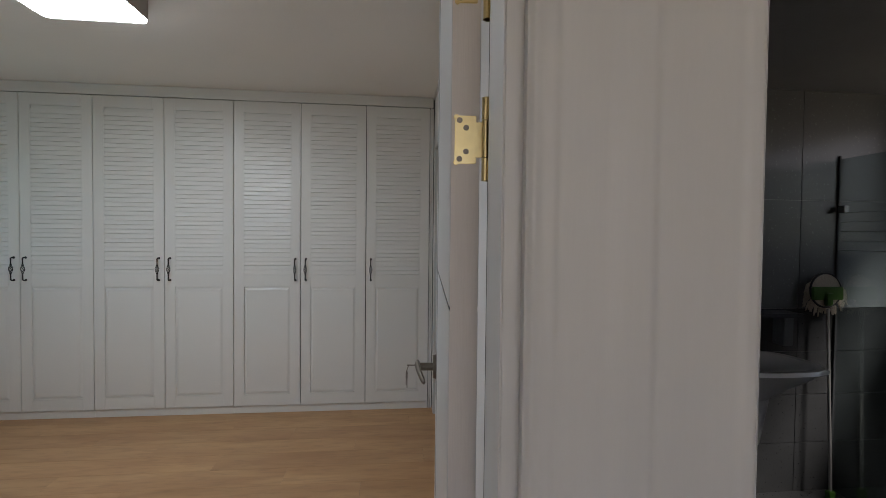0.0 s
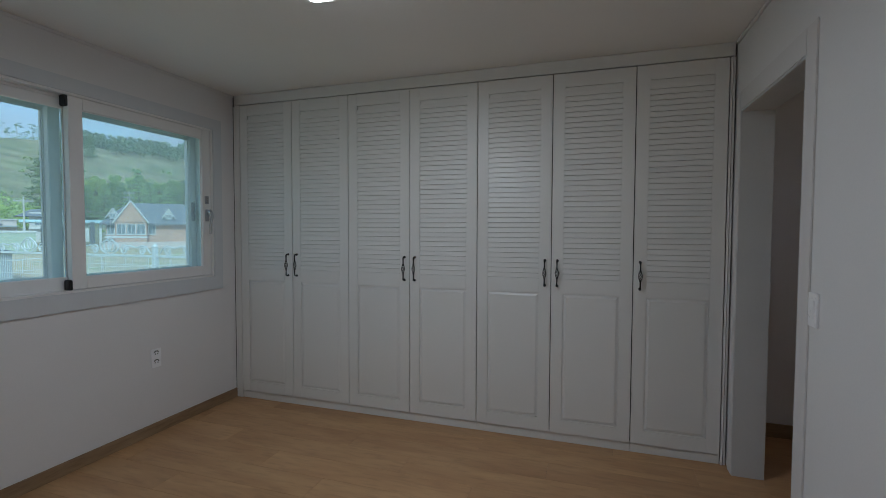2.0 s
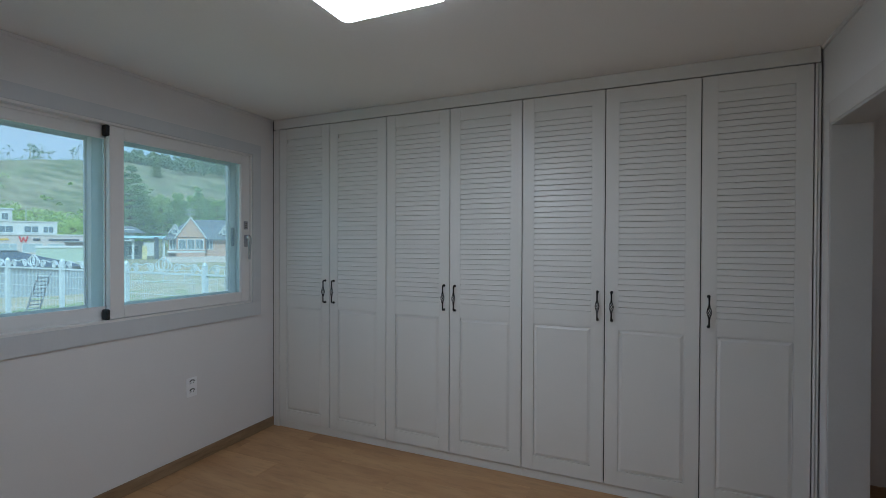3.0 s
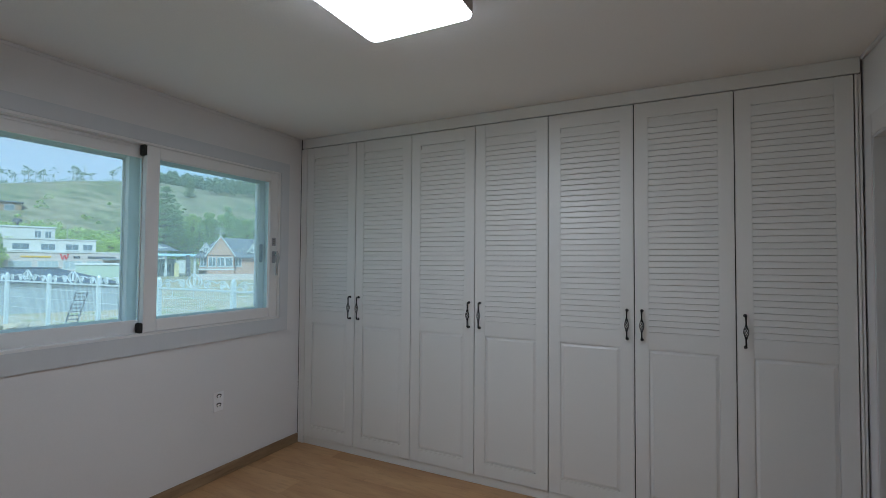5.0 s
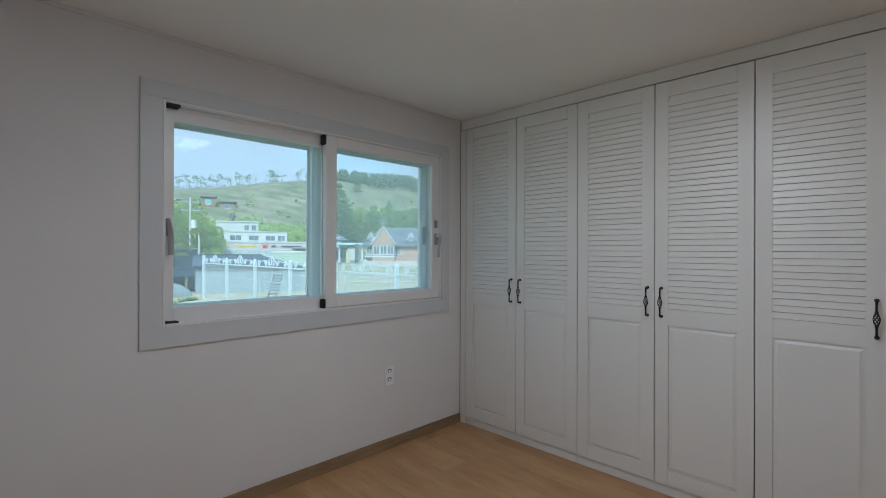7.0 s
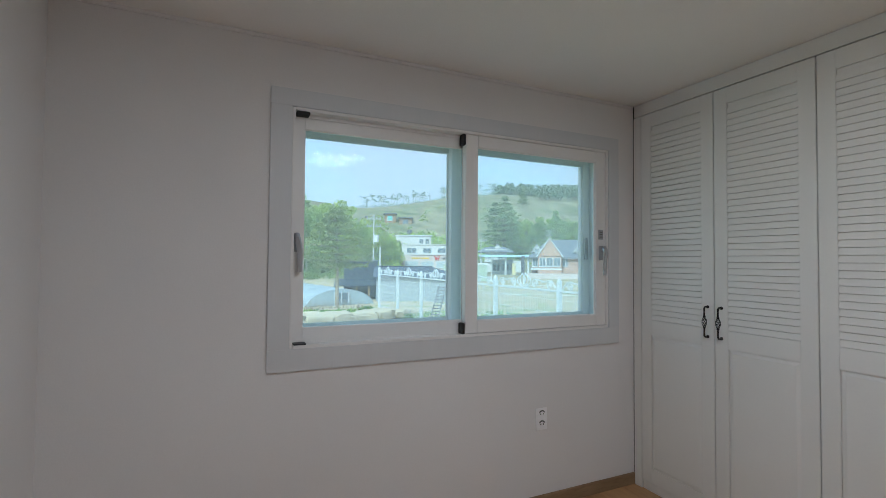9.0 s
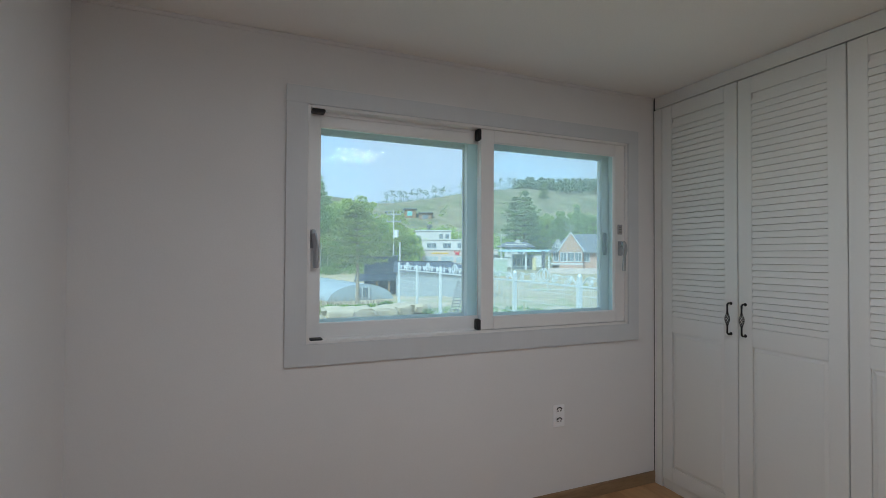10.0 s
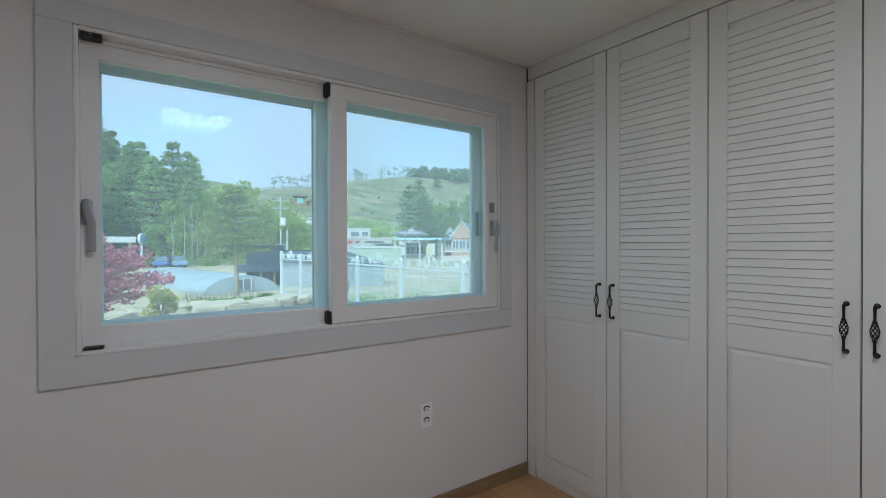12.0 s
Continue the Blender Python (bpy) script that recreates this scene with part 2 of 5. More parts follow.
def solid(name, bm, mat, label="", category="", kind="structure", group="", smooth=False):
    return tagged(new(name, mesh_of(name, bm, mat, smooth)), label, category, group, kind)


# ---- the rooms ----
WX, EX, SY, HY, NY, FY, CEIL = -3.275, 0.225, 0.575, 0.44, 4.18, 3.58, 2.415
WIN = (1.469, 3.365, 1.0, 2.105)          # window opening: y0, y1, z0, z1
DOOR = (-0.80, 0.028, 2.03)               # bedroom doorway: x0, x1, top
DOOR2 = (2.65, 3.48, 2.01)                # doorway in the east wall: y0, y1, top
BATH = (0.287, 1.05, 2.03)                 # bathroom doorway

# outer west wall with the window opening
bm = bmesh.new()
add_box(bm, WX - 0.25, WX, SY - 0.2, WIN[0], -0.3, CEIL)
add_box(bm, WX - 0.25, WX, WIN[1], NY + 0.2, -0.3, CEIL)
add_box(bm, WX - 0.25, WX, WIN[0], WIN[1], -0.3, WIN[2])
add_box(bm, WX - 0.25, WX, WIN[0], WIN[1], WIN[3], CEIL)
solid("wall_west", bm, wallpaper, "off-white papered wall with a wide window", "wall")
solid("wall_north", box(WX, 2.6, NY, NY + 0.2, -0.1, CEIL), wallpaper, "off-white papered wall behind the wardrobes", "wall")
bm = bmesh.new()
add_box(bm, EX, EX + 0.14, SY, DOOR2[0], 0, CEIL)
add_box(bm, EX, EX + 0.14, DOOR2[1], NY, 0, CEIL)
add_box(bm, EX, EX + 0.14, DOOR2[0], DOOR2[1], DOOR2[2], CEIL)
solid("wall_east", bm, wallpaper, "off-white papered wall with an open doorway", "wall")
bm = bmesh.new()
add_box(bm, WX, DOOR[0], HY, SY, 0, CEIL)
add_box(bm, DOOR[1] + 0.012, BATH[0] - 0.012, HY, SY, 0, CEIL)
add_box(bm, BATH[1], 3.1, HY, SY, 0, CEIL)
add_box(bm, DOOR[0], DOOR[1] + 0.012, HY, SY, DOOR[2], CEIL)
add_box(bm, BATH[0] - 0.012, BATH[1], HY, SY, BATH[2], CEIL)
solid("wall_south", bm, wallpaper, "off-white papered wall with two doorways", "wall")
solid("ceiling", box(WX, EX, SY, NY, CEIL, CEIL + 0.12), ceiling_paper, "plain off-white papered ceiling", "ceiling")
solid("ceiling_next_room", box(EX + 0.14, 2.6, 2.56, NY, CEIL, CEIL + 0.12), ceiling_paper, "plain off-white ceiling of the next room", "ceiling")
solid("ceiling_hall", box(-2.6, 3.1, -2.4, HY, CEIL, CEIL + 0.12), ceiling_paper, "plain off-white ceiling of the hall", "ceiling")
# Unseen roof; its south overhang is lengthened to keep sun out of the hall.
solid("roof", box(WX - 0.27, 3.4, -3.9, NY + 0.5, CEIL + 0.14, CEIL + 0.3), trim_white, "unseen flat roof slab, its south eave added to shade the hall", "roof")

# hall behind the camera; a broad unseen opening is added to let daylight in
bm = bmesh.new()
add_box(bm, -2.6, -2.1, -2.6, -2.4, -0.1, CEIL)
add_box(bm, 2.0, 3.1, -2.6, -2.4, -0.1, CEIL)
add_box(bm, -2.1, 2.0, -2.6, -2.4, -0.1, 0.72)
add_box(bm, -2.1, 2.0, -2.6, -2.4, 2.25, CEIL)
solid("wall_hall_south", bm, wallpaper, "plain hall wall with a wide unseen opening added for daylight", "wall")
solid("wall_hall_west", box(-2.8, -2.6, -2.6, HY, -0.1, CEIL), wallpaper, "plain hall wall", "wall")
solid("wall_hall_east", box(3.1, 3.3, -2.6, SY, -0.1, CEIL), wallpaper, "plain hall wall", "wall")
# next room; its unseen east opening is added to brighten the visible wall
bm = box(2.6, 2.8, 2.56, 2.7, -0.1, CEIL)
for b in ((2.6, 2.8, 4.05, NY + 0.2, -0.1, CEIL), (2.6, 2.8, 2.7, 4.05, -0.1, 1.7), (2.6, 2.8, 2.7, 4.05, 2.32, CEIL)):
    add_box(bm, *b)
solid("wall_next_east", bm, wallpaper, "plain wall of the next room with an unseen opening added for daylight", "wall")
solid("wall_next_south", box(EX + 0.14, 2.8, 2.43, 2.56, -0.1, CEIL), wallpaper, "plain wall between bathroom and next room", "wall")
solid("wall_next_north", box(EX + 0.14, 2.6, 4.12, NY, 0, CEIL), wallpaper, "plain off-white wall of the next room", "wall")
solid("baseboard_next", box(EX + 0.14, 2.6, 4.105, 4.12, 0, 0.09, 0.002), base_wood, "brown wooden baseboard", "baseboard")

# baseboards and thin cornice strips
solid("baseboard_west", box(WX, WX + 0.011, SY, FY + 0.02, 0, 0.072, 0.002), base_wood, "light brown wooden baseboard", "baseboard")
solid("baseboard_south", box(WX + 0.011, DOOR[0] - 0.08, SY, SY + 0.011, 0, 0.072, 0.002), base_wood, "light brown wooden baseboard", "baseboard")
solid("baseboard_east", box(EX - 0.011, EX, SY, DOOR2[0] - 0.09, 0, 0.072, 0.002), base_wood, "light brown wooden baseboard", "baseboard")
for name, b in (("cornice_west", (WX, WX + 0.012, SY, FY, CEIL - 0.018, CEIL)), ("cornice_east", (EX - 0.014, EX, SY, FY - 0.004, CEIL - 0.02, CEIL)), ("cornice_south", (WX + 0.012, EX - 0.014, SY, SY + 0.012, CEIL - 0.018, CEIL))):
    solid(name, box(*b, 0.003), wallpaper, "thin papered cornice strip", "trim")

# ---- bedroom doorway ----
JX = DOOR[1]
jamb = thing("door_frame_1", "white film-wrapped door frame with moulded casing", "door frame", kind="structure")
bm = bmesh.new()
add_box(bm, JX - 0.012, JX + 0.012, HY + 0.002, 0.515, 0, 2.018, 0.002)       # stop
part("jamb_hinge_side", bm, casing_film, jamb)
# Black piece fills the open hinge gap; its shade is put into the colour.
part("rebate_shade", box(JX + 0.0025, JX + 0.012, 0.5155, SY + 0.012, 0, 2.018), rubber, jamb, "black piece standing for the shade in the hinge gap")
bm = bmesh.new()
add_box(bm, DOOR[0] - 0.012, DOOR[0] + 0.012, HY + 0.002, 0.515, 0, 2.018, 0.002)
add_box(bm, DOOR[0] - 0.012, DOOR[0], 0.515, SY + 0.004, 0, 2.018)
part("jamb_lock_side", bm, casing_film, jamb)
part("jamb_head", box(DOOR[0] - 0.012, JX + 0.012, HY + 0.002, SY + 0.004, 2.018, 2.03), casing_film, jamb)


def ease(v):
    v = max(0.0, min(1.0, v))
    return v * v * (3 - 2 * v)


def casing_depth(x):
    """Moulded profile of the casing: a thick rounded edge, a step, a flat and a low broad bead."""
    d = 0.012 + 0.0032 * ease((0.054 - x) / 0.014) + 0.0022 * ease((0.072 - x) / 0.010)
    d -= 0.006 * ease((JX + 0.016 - x) / 0.008)
    d += 0.0032 * ease((x - 0.118) / 0.022) * ease((0.176 - x) / 0.012)
    d += 0.0022 * ease((x - BATH[0] + 0.026) / 0.012) - 0.003 * ease((x - BATH[0] + 0.006) / 0.006)
    return d


bm = bmesh.new()
xs = [JX + 0.008 + (BATH[0] - JX - 0.008) * k / 160 for k in range(161)]
col = [(bm.verts.new((x, HY - casing_depth(x), 0)), bm.verts.new((x, HY - casing_depth(x), 2.12))) for x in xs]
for a, b in zip(col, col[1:]):
    bm.faces.new((a[0], b[0], b[1], a[1]))
for k in (0, -1):
    q = [bm.verts.new(p) for p in ((xs[k], HY, 0), (xs[k], HY - casing_depth(xs[k]), 0), (xs[k], HY - casing_depth(xs[k]), 2.12), (xs[k], HY, 2.12))]
    bm.faces.new(q if k == 0 else q[::-1])
bm.faces.new([bm.verts.new((x, y, 2.12)) for x, y in ((xs[0], HY - 0.0055), (xs[-1], HY - 0.0055), (xs[-1], HY), (xs[0], HY))])
part("casing_hinge_side", bm, casing_film, jamb, smooth=True)
bm = bmesh.new()
add_box(bm, DOOR[0] - 0.09, DOOR[0] - 0.006, HY - 0.018, HY, 0, 2.12, 0.003)
part("casing_lock_side", bm, casing_film, jamb)
part("casing_head", box(DOOR[0] - 0.006, JX + 0.008, HY - 0.017, HY, 2.03, 2.12, 0.003), casing_film, jamb)
part("casing_room_head", box(DOOR[0] - 0.09, 0.13, SY, SY + 0.012, 2.03, 2.12, 0.003), casing_film, jamb)
part("casing_room_lock_side", box(DOOR[0] - 0.09, DOOR[0] - 0.006, SY, SY + 0.012, 0, 2.03, 0.003), casing_film, jamb)
part("casing_room_hinge_side", box(JX + 0.03, 0.13, SY, SY + 0.012, 0, 2.03, 0.003), casing_film, jamb)
frame_b = thing("door_frame_2", "white moulded casing of the bathroom doorway", "door frame", kind="structure")
bm = bmesh.new()
add_box(bm, BATH[0], BATH[0] + 0.003, HY - 0.0105, HY + 0.002, 0, 2.12, 0.0012)
part("casing_side", bm, casing_film, frame_b)
part("jamb", box(BATH[0] - 0.012, BATH[0] + 0.003, HY, SY + 0.01, 0, 2.03, 0.002), casing_film, frame_b)
part("casing_head", box(BATH[0], BATH[1] + 0.09, HY - 0.017, HY, 2.03, 2.12, 0.003), casing_film, frame_b)
part("casing_far_side", box(BATH[1], BATH[1] + 0.09, HY - 0.017, HY, 0, 2.03, 0.003), casing_film, frame_b)

# ---- open bedroom door ----
door = thing("door_1", "open white interior door with a dark inlaid line and brass hinges", "door", pose(-0.022, 0.558, 0, 0, 0, -4.3), kind="structure")
LEAF, THICK = 0.805, 0.036
bm = box(0.0, THICK, 0, LEAF, 0.012, 1.2485, 0.0015)
add_box(bm, 0.0, THICK, 0, LEAF, 1.2525, 2.012, 0.0015)
add_box(bm, 0.004, THICK - 0.004, 0.002, LEAF - 0.002, 1.2485, 1.2525)
part("leaf", bm, door_film, door)
part("inlay_line", box(0.0005, 0.004, 0.001, LEAF - 0.001, 1.2492, 1.2518), gap_dark, door, "thin black inlay across the door")
part("hinge_edge", box(0.001, THICK - 0.001, -0.0015, 0.0, 0.013, 2.011), door_edge, door, "plain white edge band")
# Grooves drawn as thin strips, with their shade in the grey colour.
for y0 in (LEAF - 0.118, LEAF - 0.160):
    part("groove", box(-0.0006, 0.0008, y0, y0 + 0.0035, 0.02, 2.0), material("groove_shade", (0.32, 0.32, 0.33), 0.6), door, "thin grey strip coloured as the shade of a groove")


def hinge(z):
    """Brass hinge: a cut-out door leaf, three knuckles, and the frame leaf's two ears."""
    y = -0.0035
    bm = bmesh.new()
    add_box(bm, 0.0045, 0.031, y, y + 0.002, z - 0.0295, z + 0.0295, 0.0009)
    for dz in (-0.0275, 0.0275):
        add_cyl(bm, (0.0065, y + 0.0001, z + dz), (0.0065, y + 0.0019, z + dz), 0.0034, sides=14)
    add_box(bm, 0.030, 0.041, y + 0.0002, y + 0.0018, z - 0.0215, z + 0.0215)
    h = part("hinge", bm, brass, door, "polished brass butt hinge", smooth=True)
    for a, b in ((-0.0505, -0.0236), (-0.0225, 0.0225), (0.0236, 0.0505)):
        bm = bmesh.new()
        add_cyl(bm, (0.0425, y - 0.003, z + a), (0.0425, y - 0.003, z + b), 0.0050, sides=18)
        for e in (a + 0.0006, b - 0.0006):
            add_cyl(bm, (0.0425, y - 0.003, z + e - 0.0006), (0.0425, y - 0.003, z + e + 0.0006), 0.0054, sides=18)
        part("knuckle", bm, brass, h, smooth=True)
    for s in (-1, 1):
        bm = bmesh.new()
        lo, hi = 0.026, 0.049
        q = [bm.verts.new(p) for d in (0.0, 0.0016) for p in ((0.0455 + d, y - 0.004, z + s * lo), (0.0505 + d, y - 0.026, z + s * (lo + 0.004)), (0.0505 + d, y - 0.026, z + s * (hi - 0.003)), (0.0455 + d, y - 0.004, z + s * hi))]
        for f in ((0, 1, 2, 3), (7, 6, 5, 4), (0, 4, 5, 1), (1, 5, 6, 2), (2, 6, 7, 3), (3, 7, 4, 0)):
            bm.faces.new([q[i] for i in f])
        part("frame_leaf", bm, brass, h)
    for dx, dz in ((0.0105, 0.0235), (0.0185, 0.0145), (0.0185, -0.0145), (0.0105, -0.0235)):
        bm = bmesh.new()
        add_cyl(bm, (dx, y - 0.0006, z + dz), (dx, y + 0.001, z + dz), 0.0036, 0.0028, sides=14)
        for k in (0, 1):
            add_box(bm, dx - (0.0022 if k else 0.0004), dx + (0.0022 if k else 0.0004), y - 0.0010, y - 0.0004, z + dz - (0.0004 if k else 0.0022), z + dz + (0.0004 if k else 0.0022))
        part("screw", bm, steel, h, smooth=True)


for z in (1.46, 1.655, 0.25):
    hinge(z)

for side, sx in (("room", -1), ("hall", 1)):
    fx = 0.0 if sx < 0 else THICK
    ly, lz = LEAF - 0.066, 0.972
    bm = bmesh.new()
    bmesh.ops.create_cone(bm, cap_ends=True, segments=32, radius1=0.026, radius2=0.0235, depth=0.009, matrix=pose(fx + sx * 0.0045, ly, lz, 0, 90 * sx, 0) @ Matrix.Diagonal((1.35, 1.0, 1, 1)))
    rose = part("lever_handle", bm, steel, door, "brushed steel lever handle", smooth=True)
    bm = bmesh.new()
    add_cyl(bm, (fx, ly, lz), (fx + sx * 0.05, ly, lz), 0.011, sides=20)
    part("neck", bm, steel, rose, smooth=True)
    bm = bmesh.new()
    pts = [(fx + sx * (0.053 - 0.020 * s * s), ly + 0.012 - 0.102 * s, lz + 0.006 - 0.008 * s - 0.016 * s * s) for s in (i / 10 for i in range(11))]
    add_tube(bm, pts, [0.0115, 0.0125, 0.0125, 0.012, 0.0115, 0.011, 0.0105, 0.0105, 0.010, 0.0095, 0.006], 12)
    bm.normal_update()
    for v in bm.verts:
        s = (ly + 0.012 - v.co.y) / 0.102
        c = fx + sx * (0.053 - 0.020 * s * s)
        v.co.x = c + (v.co.x - c) * 0.6
    part("lever", bm, steel, rose, smooth=True)
    if sx < 0:
        bm = bmesh.new()
        add_cyl(bm, (-0.060, ly + 0.004, lz + 0.003), (-0.083, ly + 0.004, lz + 0.003), 0.0016, sides=8)
        add_tube(bm, [(-0.082 + 0.008 * math.cos(a) * 0.4, ly + 0.004 + 0.009 * math.sin(a), lz - 0.008 + 0.010 * math.cos(a)) for a in (2 * math.pi * k / 12 for k in range(13))], 0.0009, 5)
        add_box(bm, -0.0835, -0.0815, ly - 0.008, ly + 0.014, lz - 0.036, lz - 0.018, 0.0008)
        add_box(bm, -0.0835, -0.0815, ly - 0.001, ly + 0.006, lz - 0.062, lz - 0.034, 0.0006)
        add_box(bm, -0.0865, -0.0845, ly - 0.003, ly + 0.017, lz - 0.034, lz - 0.017, 0.0008)
        add_box(bm, -0.0865, -0.0845, ly + 0.006, ly + 0.012, lz - 0.056, lz - 0.032, 0.0006)
        part("key", bm, steel, rose, "small steel keys on a ring", smooth=True)

# ---- doorway in the east wall ----
f2 = thing("door_frame_3", "white door frame of the open doorway beside the wardrobe", "door frame", kind="structure")
y0, y1, zt = DOOR2
part("jamb_far", box(EX - 0.005, EX + 0.152, y1 - 0.012, y1, 0, zt, 0.002), jamb_shaded, f2)
part("jamb_near", box(EX - 0.005, EX + 0.152, y0, y0 + 0.012, 0, zt, 0.002), jamb_shaded, f2)
part("jamb_head", box(EX - 0.005, EX + 0.152, y0, y1, zt - 0.012, zt, 0.002), jamb_shaded, f2)
part("casing_near", box(EX - 0.007, EX, y0 - 0.09, y0, 0, zt + 0.1, 0.002), wall_trim, f2)
part("casing_far", box(EX - 0.007, EX, y1, y1 + 0.075, 0, zt + 0.1, 0.002), wall_trim, f2)
part("casing_head", box(EX - 0.007, EX, y0, y1, zt, zt + 0.1, 0.002), wall_trim, f2)

sw = thing("light_switch", "white plastic wall switch beside the doorway", "light switch")
part("plate", box(EX - 0.009, EX, 2.485, 2.555, 1.02, 1.14, 0.002), plastic_white, sw)
part("rocker", box(EX - 0.013, EX - 0.009, 2.50, 2.54, 1.045, 1.115, 0.0015), plastic_white, sw)


def outlet(m):
    o = thing("wall_outlet", "white double wall socket with round recesses", "wall outlet", m, group="wall sockets")
    part("plate", box(0, 0.008, -0.038, 0.038, -0.062, 0.062, 0.003), plastic_white, o)
    for dz in (0.029, -0.029):
        bm = bmesh.new()
        add_cyl(bm, (0.0075, 0, dz), (0.0095, 0, dz), 0.0215, 0.020, sides=24)
        s = part("socket_ring", bm, plastic_white, o, smooth=True)
        bm = bmesh.new()
        for dy in (-0.0095, 0.0095):
            add_cyl(bm, (0.009, dy, dz), (0.0099, dy, dz), 0.0042, sides=10)
        # Dark arc painted in for the shade along the recess edge.
        add_tube(bm, [(0.0095, 0.0185 * math.cos(a), dz + 0.0185 * math.sin(a)) for a in (radians(25 + k * 13) for k in range(11))], 0.0034, 5)
        part("socket_hole_shade", bm, plastic_dark, s)


outlet(pose(WX, 2.862, 0.503))
outlet(pose(EX, 2.50, 0.315, 0, 0, 180))

# ---- window ----
win = thing("window_1", "white double sliding window with a bluish glass view", "window", kind="structure")
wy0, wy1, wz0, wz1 = WIN
cas = (("casing_top", (wy0 - 0.095, wy1 + 0.083, wz1, wz1 + 0.08)), ("casing_bottom", (wy0 - 0.095, wy1 + 0.083, wz0 - 0.1, wz0)), ("casing_left", (wy0 - 0.095, wy0, wz0, wz1)), ("casing_right", (wy1, wy1 + 0.083, wz0, wz1)))
for name, (a, b, c, d) in cas:
    part(name, box(WX - 0.002, WX + 0.014, a, b, c, d, 0.002), casing_film, win)


def ring(bm, x0, x1, ya, yb, za, zb, w, bevel=0.003, ws=None):
    ws = w if ws is None else ws
    add_box(bm, x0, x1, ya, ya + ws, za, zb, bevel)
    add_box(bm, x0, x1, yb - ws, yb, za, zb, bevel)
    add_box(bm, x0 + 0.0004, x1 - 0.0004, ya + ws - 0.001, yb - ws + 0.001, za, za + w, bevel)
    add_box(bm, x0 + 0.0004, x1 - 0.0004, ya + ws - 0.001, yb - ws + 0.001, zb - w, zb, bevel)
    return bm


bm = ring(bmesh.new(), WX - 0.11, WX + 0.010, wy0, wy1, wz0, wz1, 0.014)
add_box(bm, WX - 0.052, WX - 0.046, wy0 + 0.01, wy1 - 0.01, wz0 + 0.01, wz0 + 0.022)
add_box(bm, WX - 0.052, WX - 0.046, wy0 + 0.01, wy1 - 0.01, wz1 - 0.03, wz1 - 0.01)
part("window_frame", bm, pvc, win)
bm = ring(bmesh.new(), WX - 0.252, WX - 0.112, wy0, wy1, wz0, wz1, 0.016)
part("outer_frame", bm, pvc, win)
for name, xa, ya, yb, mat, sw_ in (("sash_right", WX - 0.043, 2.368, wy1 - 0.012, pane_inner, 0.076), ("sash_left", WX - 0.094, wy0 + 0.006, 2.44, pane_inner, 0.058),
                                   ("outer_sash_right", WX - 0.18, 2.35, wy1 - 0.008, pane_hazy, 0.062), ("outer_sash_left", WX - 0.235, wy0 + 0.006, 2.42, pane_glass, 0.062)):
    za, zb = wz0 + 0.016, wz1 - 0.014
    s = part(name, ring(bmesh.new(), xa, xa + 0.038, ya, yb, za, zb, 0.066 if sw_ > 0.06 else 0.068, ws=sw_), pvc, win)
    p = part("pane", box(xa + 0.016, xa + 0.021, ya + sw_ - 0.004, yb - sw_ + 0.004, za + 0.06, zb - 0.06), mat, s, "clear bluish glass pane")
    p.visible_shadow = False
    g = bmesh.new()
    ring(g, xa + 0.0215, xa + 0.0255, ya + sw_ - 0.001, yb - sw_ + 0.001, za + 0.064, zb - 0.064, 0.006, bevel=0)
    part("glazing_bead", g, pvc, s)
for ya, yb, za, zb, xa in ((1.488, 1.548, 2.076, 2.091, WX - 0.03), (1.487, 1.546, 1.014, 1.021, WX - 0.03)):
    part("track_stopper", box(xa - 0.02, xa + 0.036, ya, yb, za, zb, 0.003), rubber, win, "black rubber track stopper")
for za, zb in ((2.03, 2.092), (1.012, 1.072)):
    part("sash_stopper", box(WX - 0.046, WX - 0.002, 2.348, 2.3675, za, zb, 0.004), rubber, win, "black rubber sash stopper")


chrome = material("chrome", (0.62, 0.63, 0.65), 0.14, metal=1.0, vary=0.03)


def window_handle(y, z, x, tilt, lever_mat=grey_metal):
    h = part("handle", box(x, x + 0.014, y - 0.016, y + 0.016, z - 0.034, z + 0.054, 0.004), grey_metal, win, "grey lever handle of the sash")
    bm = bmesh.new()
    add_cyl(bm, (x + 0.01, y, z + 0.03), (x + 0.035, y, z + 0.03), 0.011, sides=16)
    add_tube(bm, [(x + 0.03, y, z + 0.048), (x + 0.042, y + tilt * 0.1, z + 0.030), (x + 0.046, y + tilt * 0.5, z + 0.0), (x + 0.040, y + tilt, z - 0.03), (x + 0.034, y + tilt, z - 0.08), (x + 0.032, y + tilt, z - 0.126)], [0.012, 0.014, 0.0135, 0.0125, 0.0125, 0.012], 12)
    for v in bm.verts:
        if v.co.z < z:
            v.co.x = x + 0.038 + (v.co.x - x - 0.038) * 0.55
    part("lever", bm, lever_mat, h, smooth=True)


window_handle(1.500, 1.475, WX - 0.056, 0.014)
window_handle(3.312, 1.450, WX - 0.005, 0.004, chrome)
bm = box(WX - 0.006, WX + 0.002, 3.296, 3.330, 1.545, 1.605, 0.002)
lk = part("lock_plate", bm, grey_metal, win, "small grey lock plate")
bm = bmesh.new()
for z in (1.560, 1.575, 1.590):
    add_box(bm, WX + 0.002, WX + 0.0035, 3.302, 3.324, z - 0.003, z + 0.003, 0.0008)
part("lock_button", bm, steel, lk)
bm = box(WX - 0.142, WX - 0.122, 3.300, 3.322, 1.42, 1.56, 0.004)
add_box(bm, WX - 0.122, WX - 0.118, 3.305, 3.317, 1.44, 1.54, 0.002)
part("outer_handle", bm, grey_metal, win, "slim recessed grip of the outer sash")

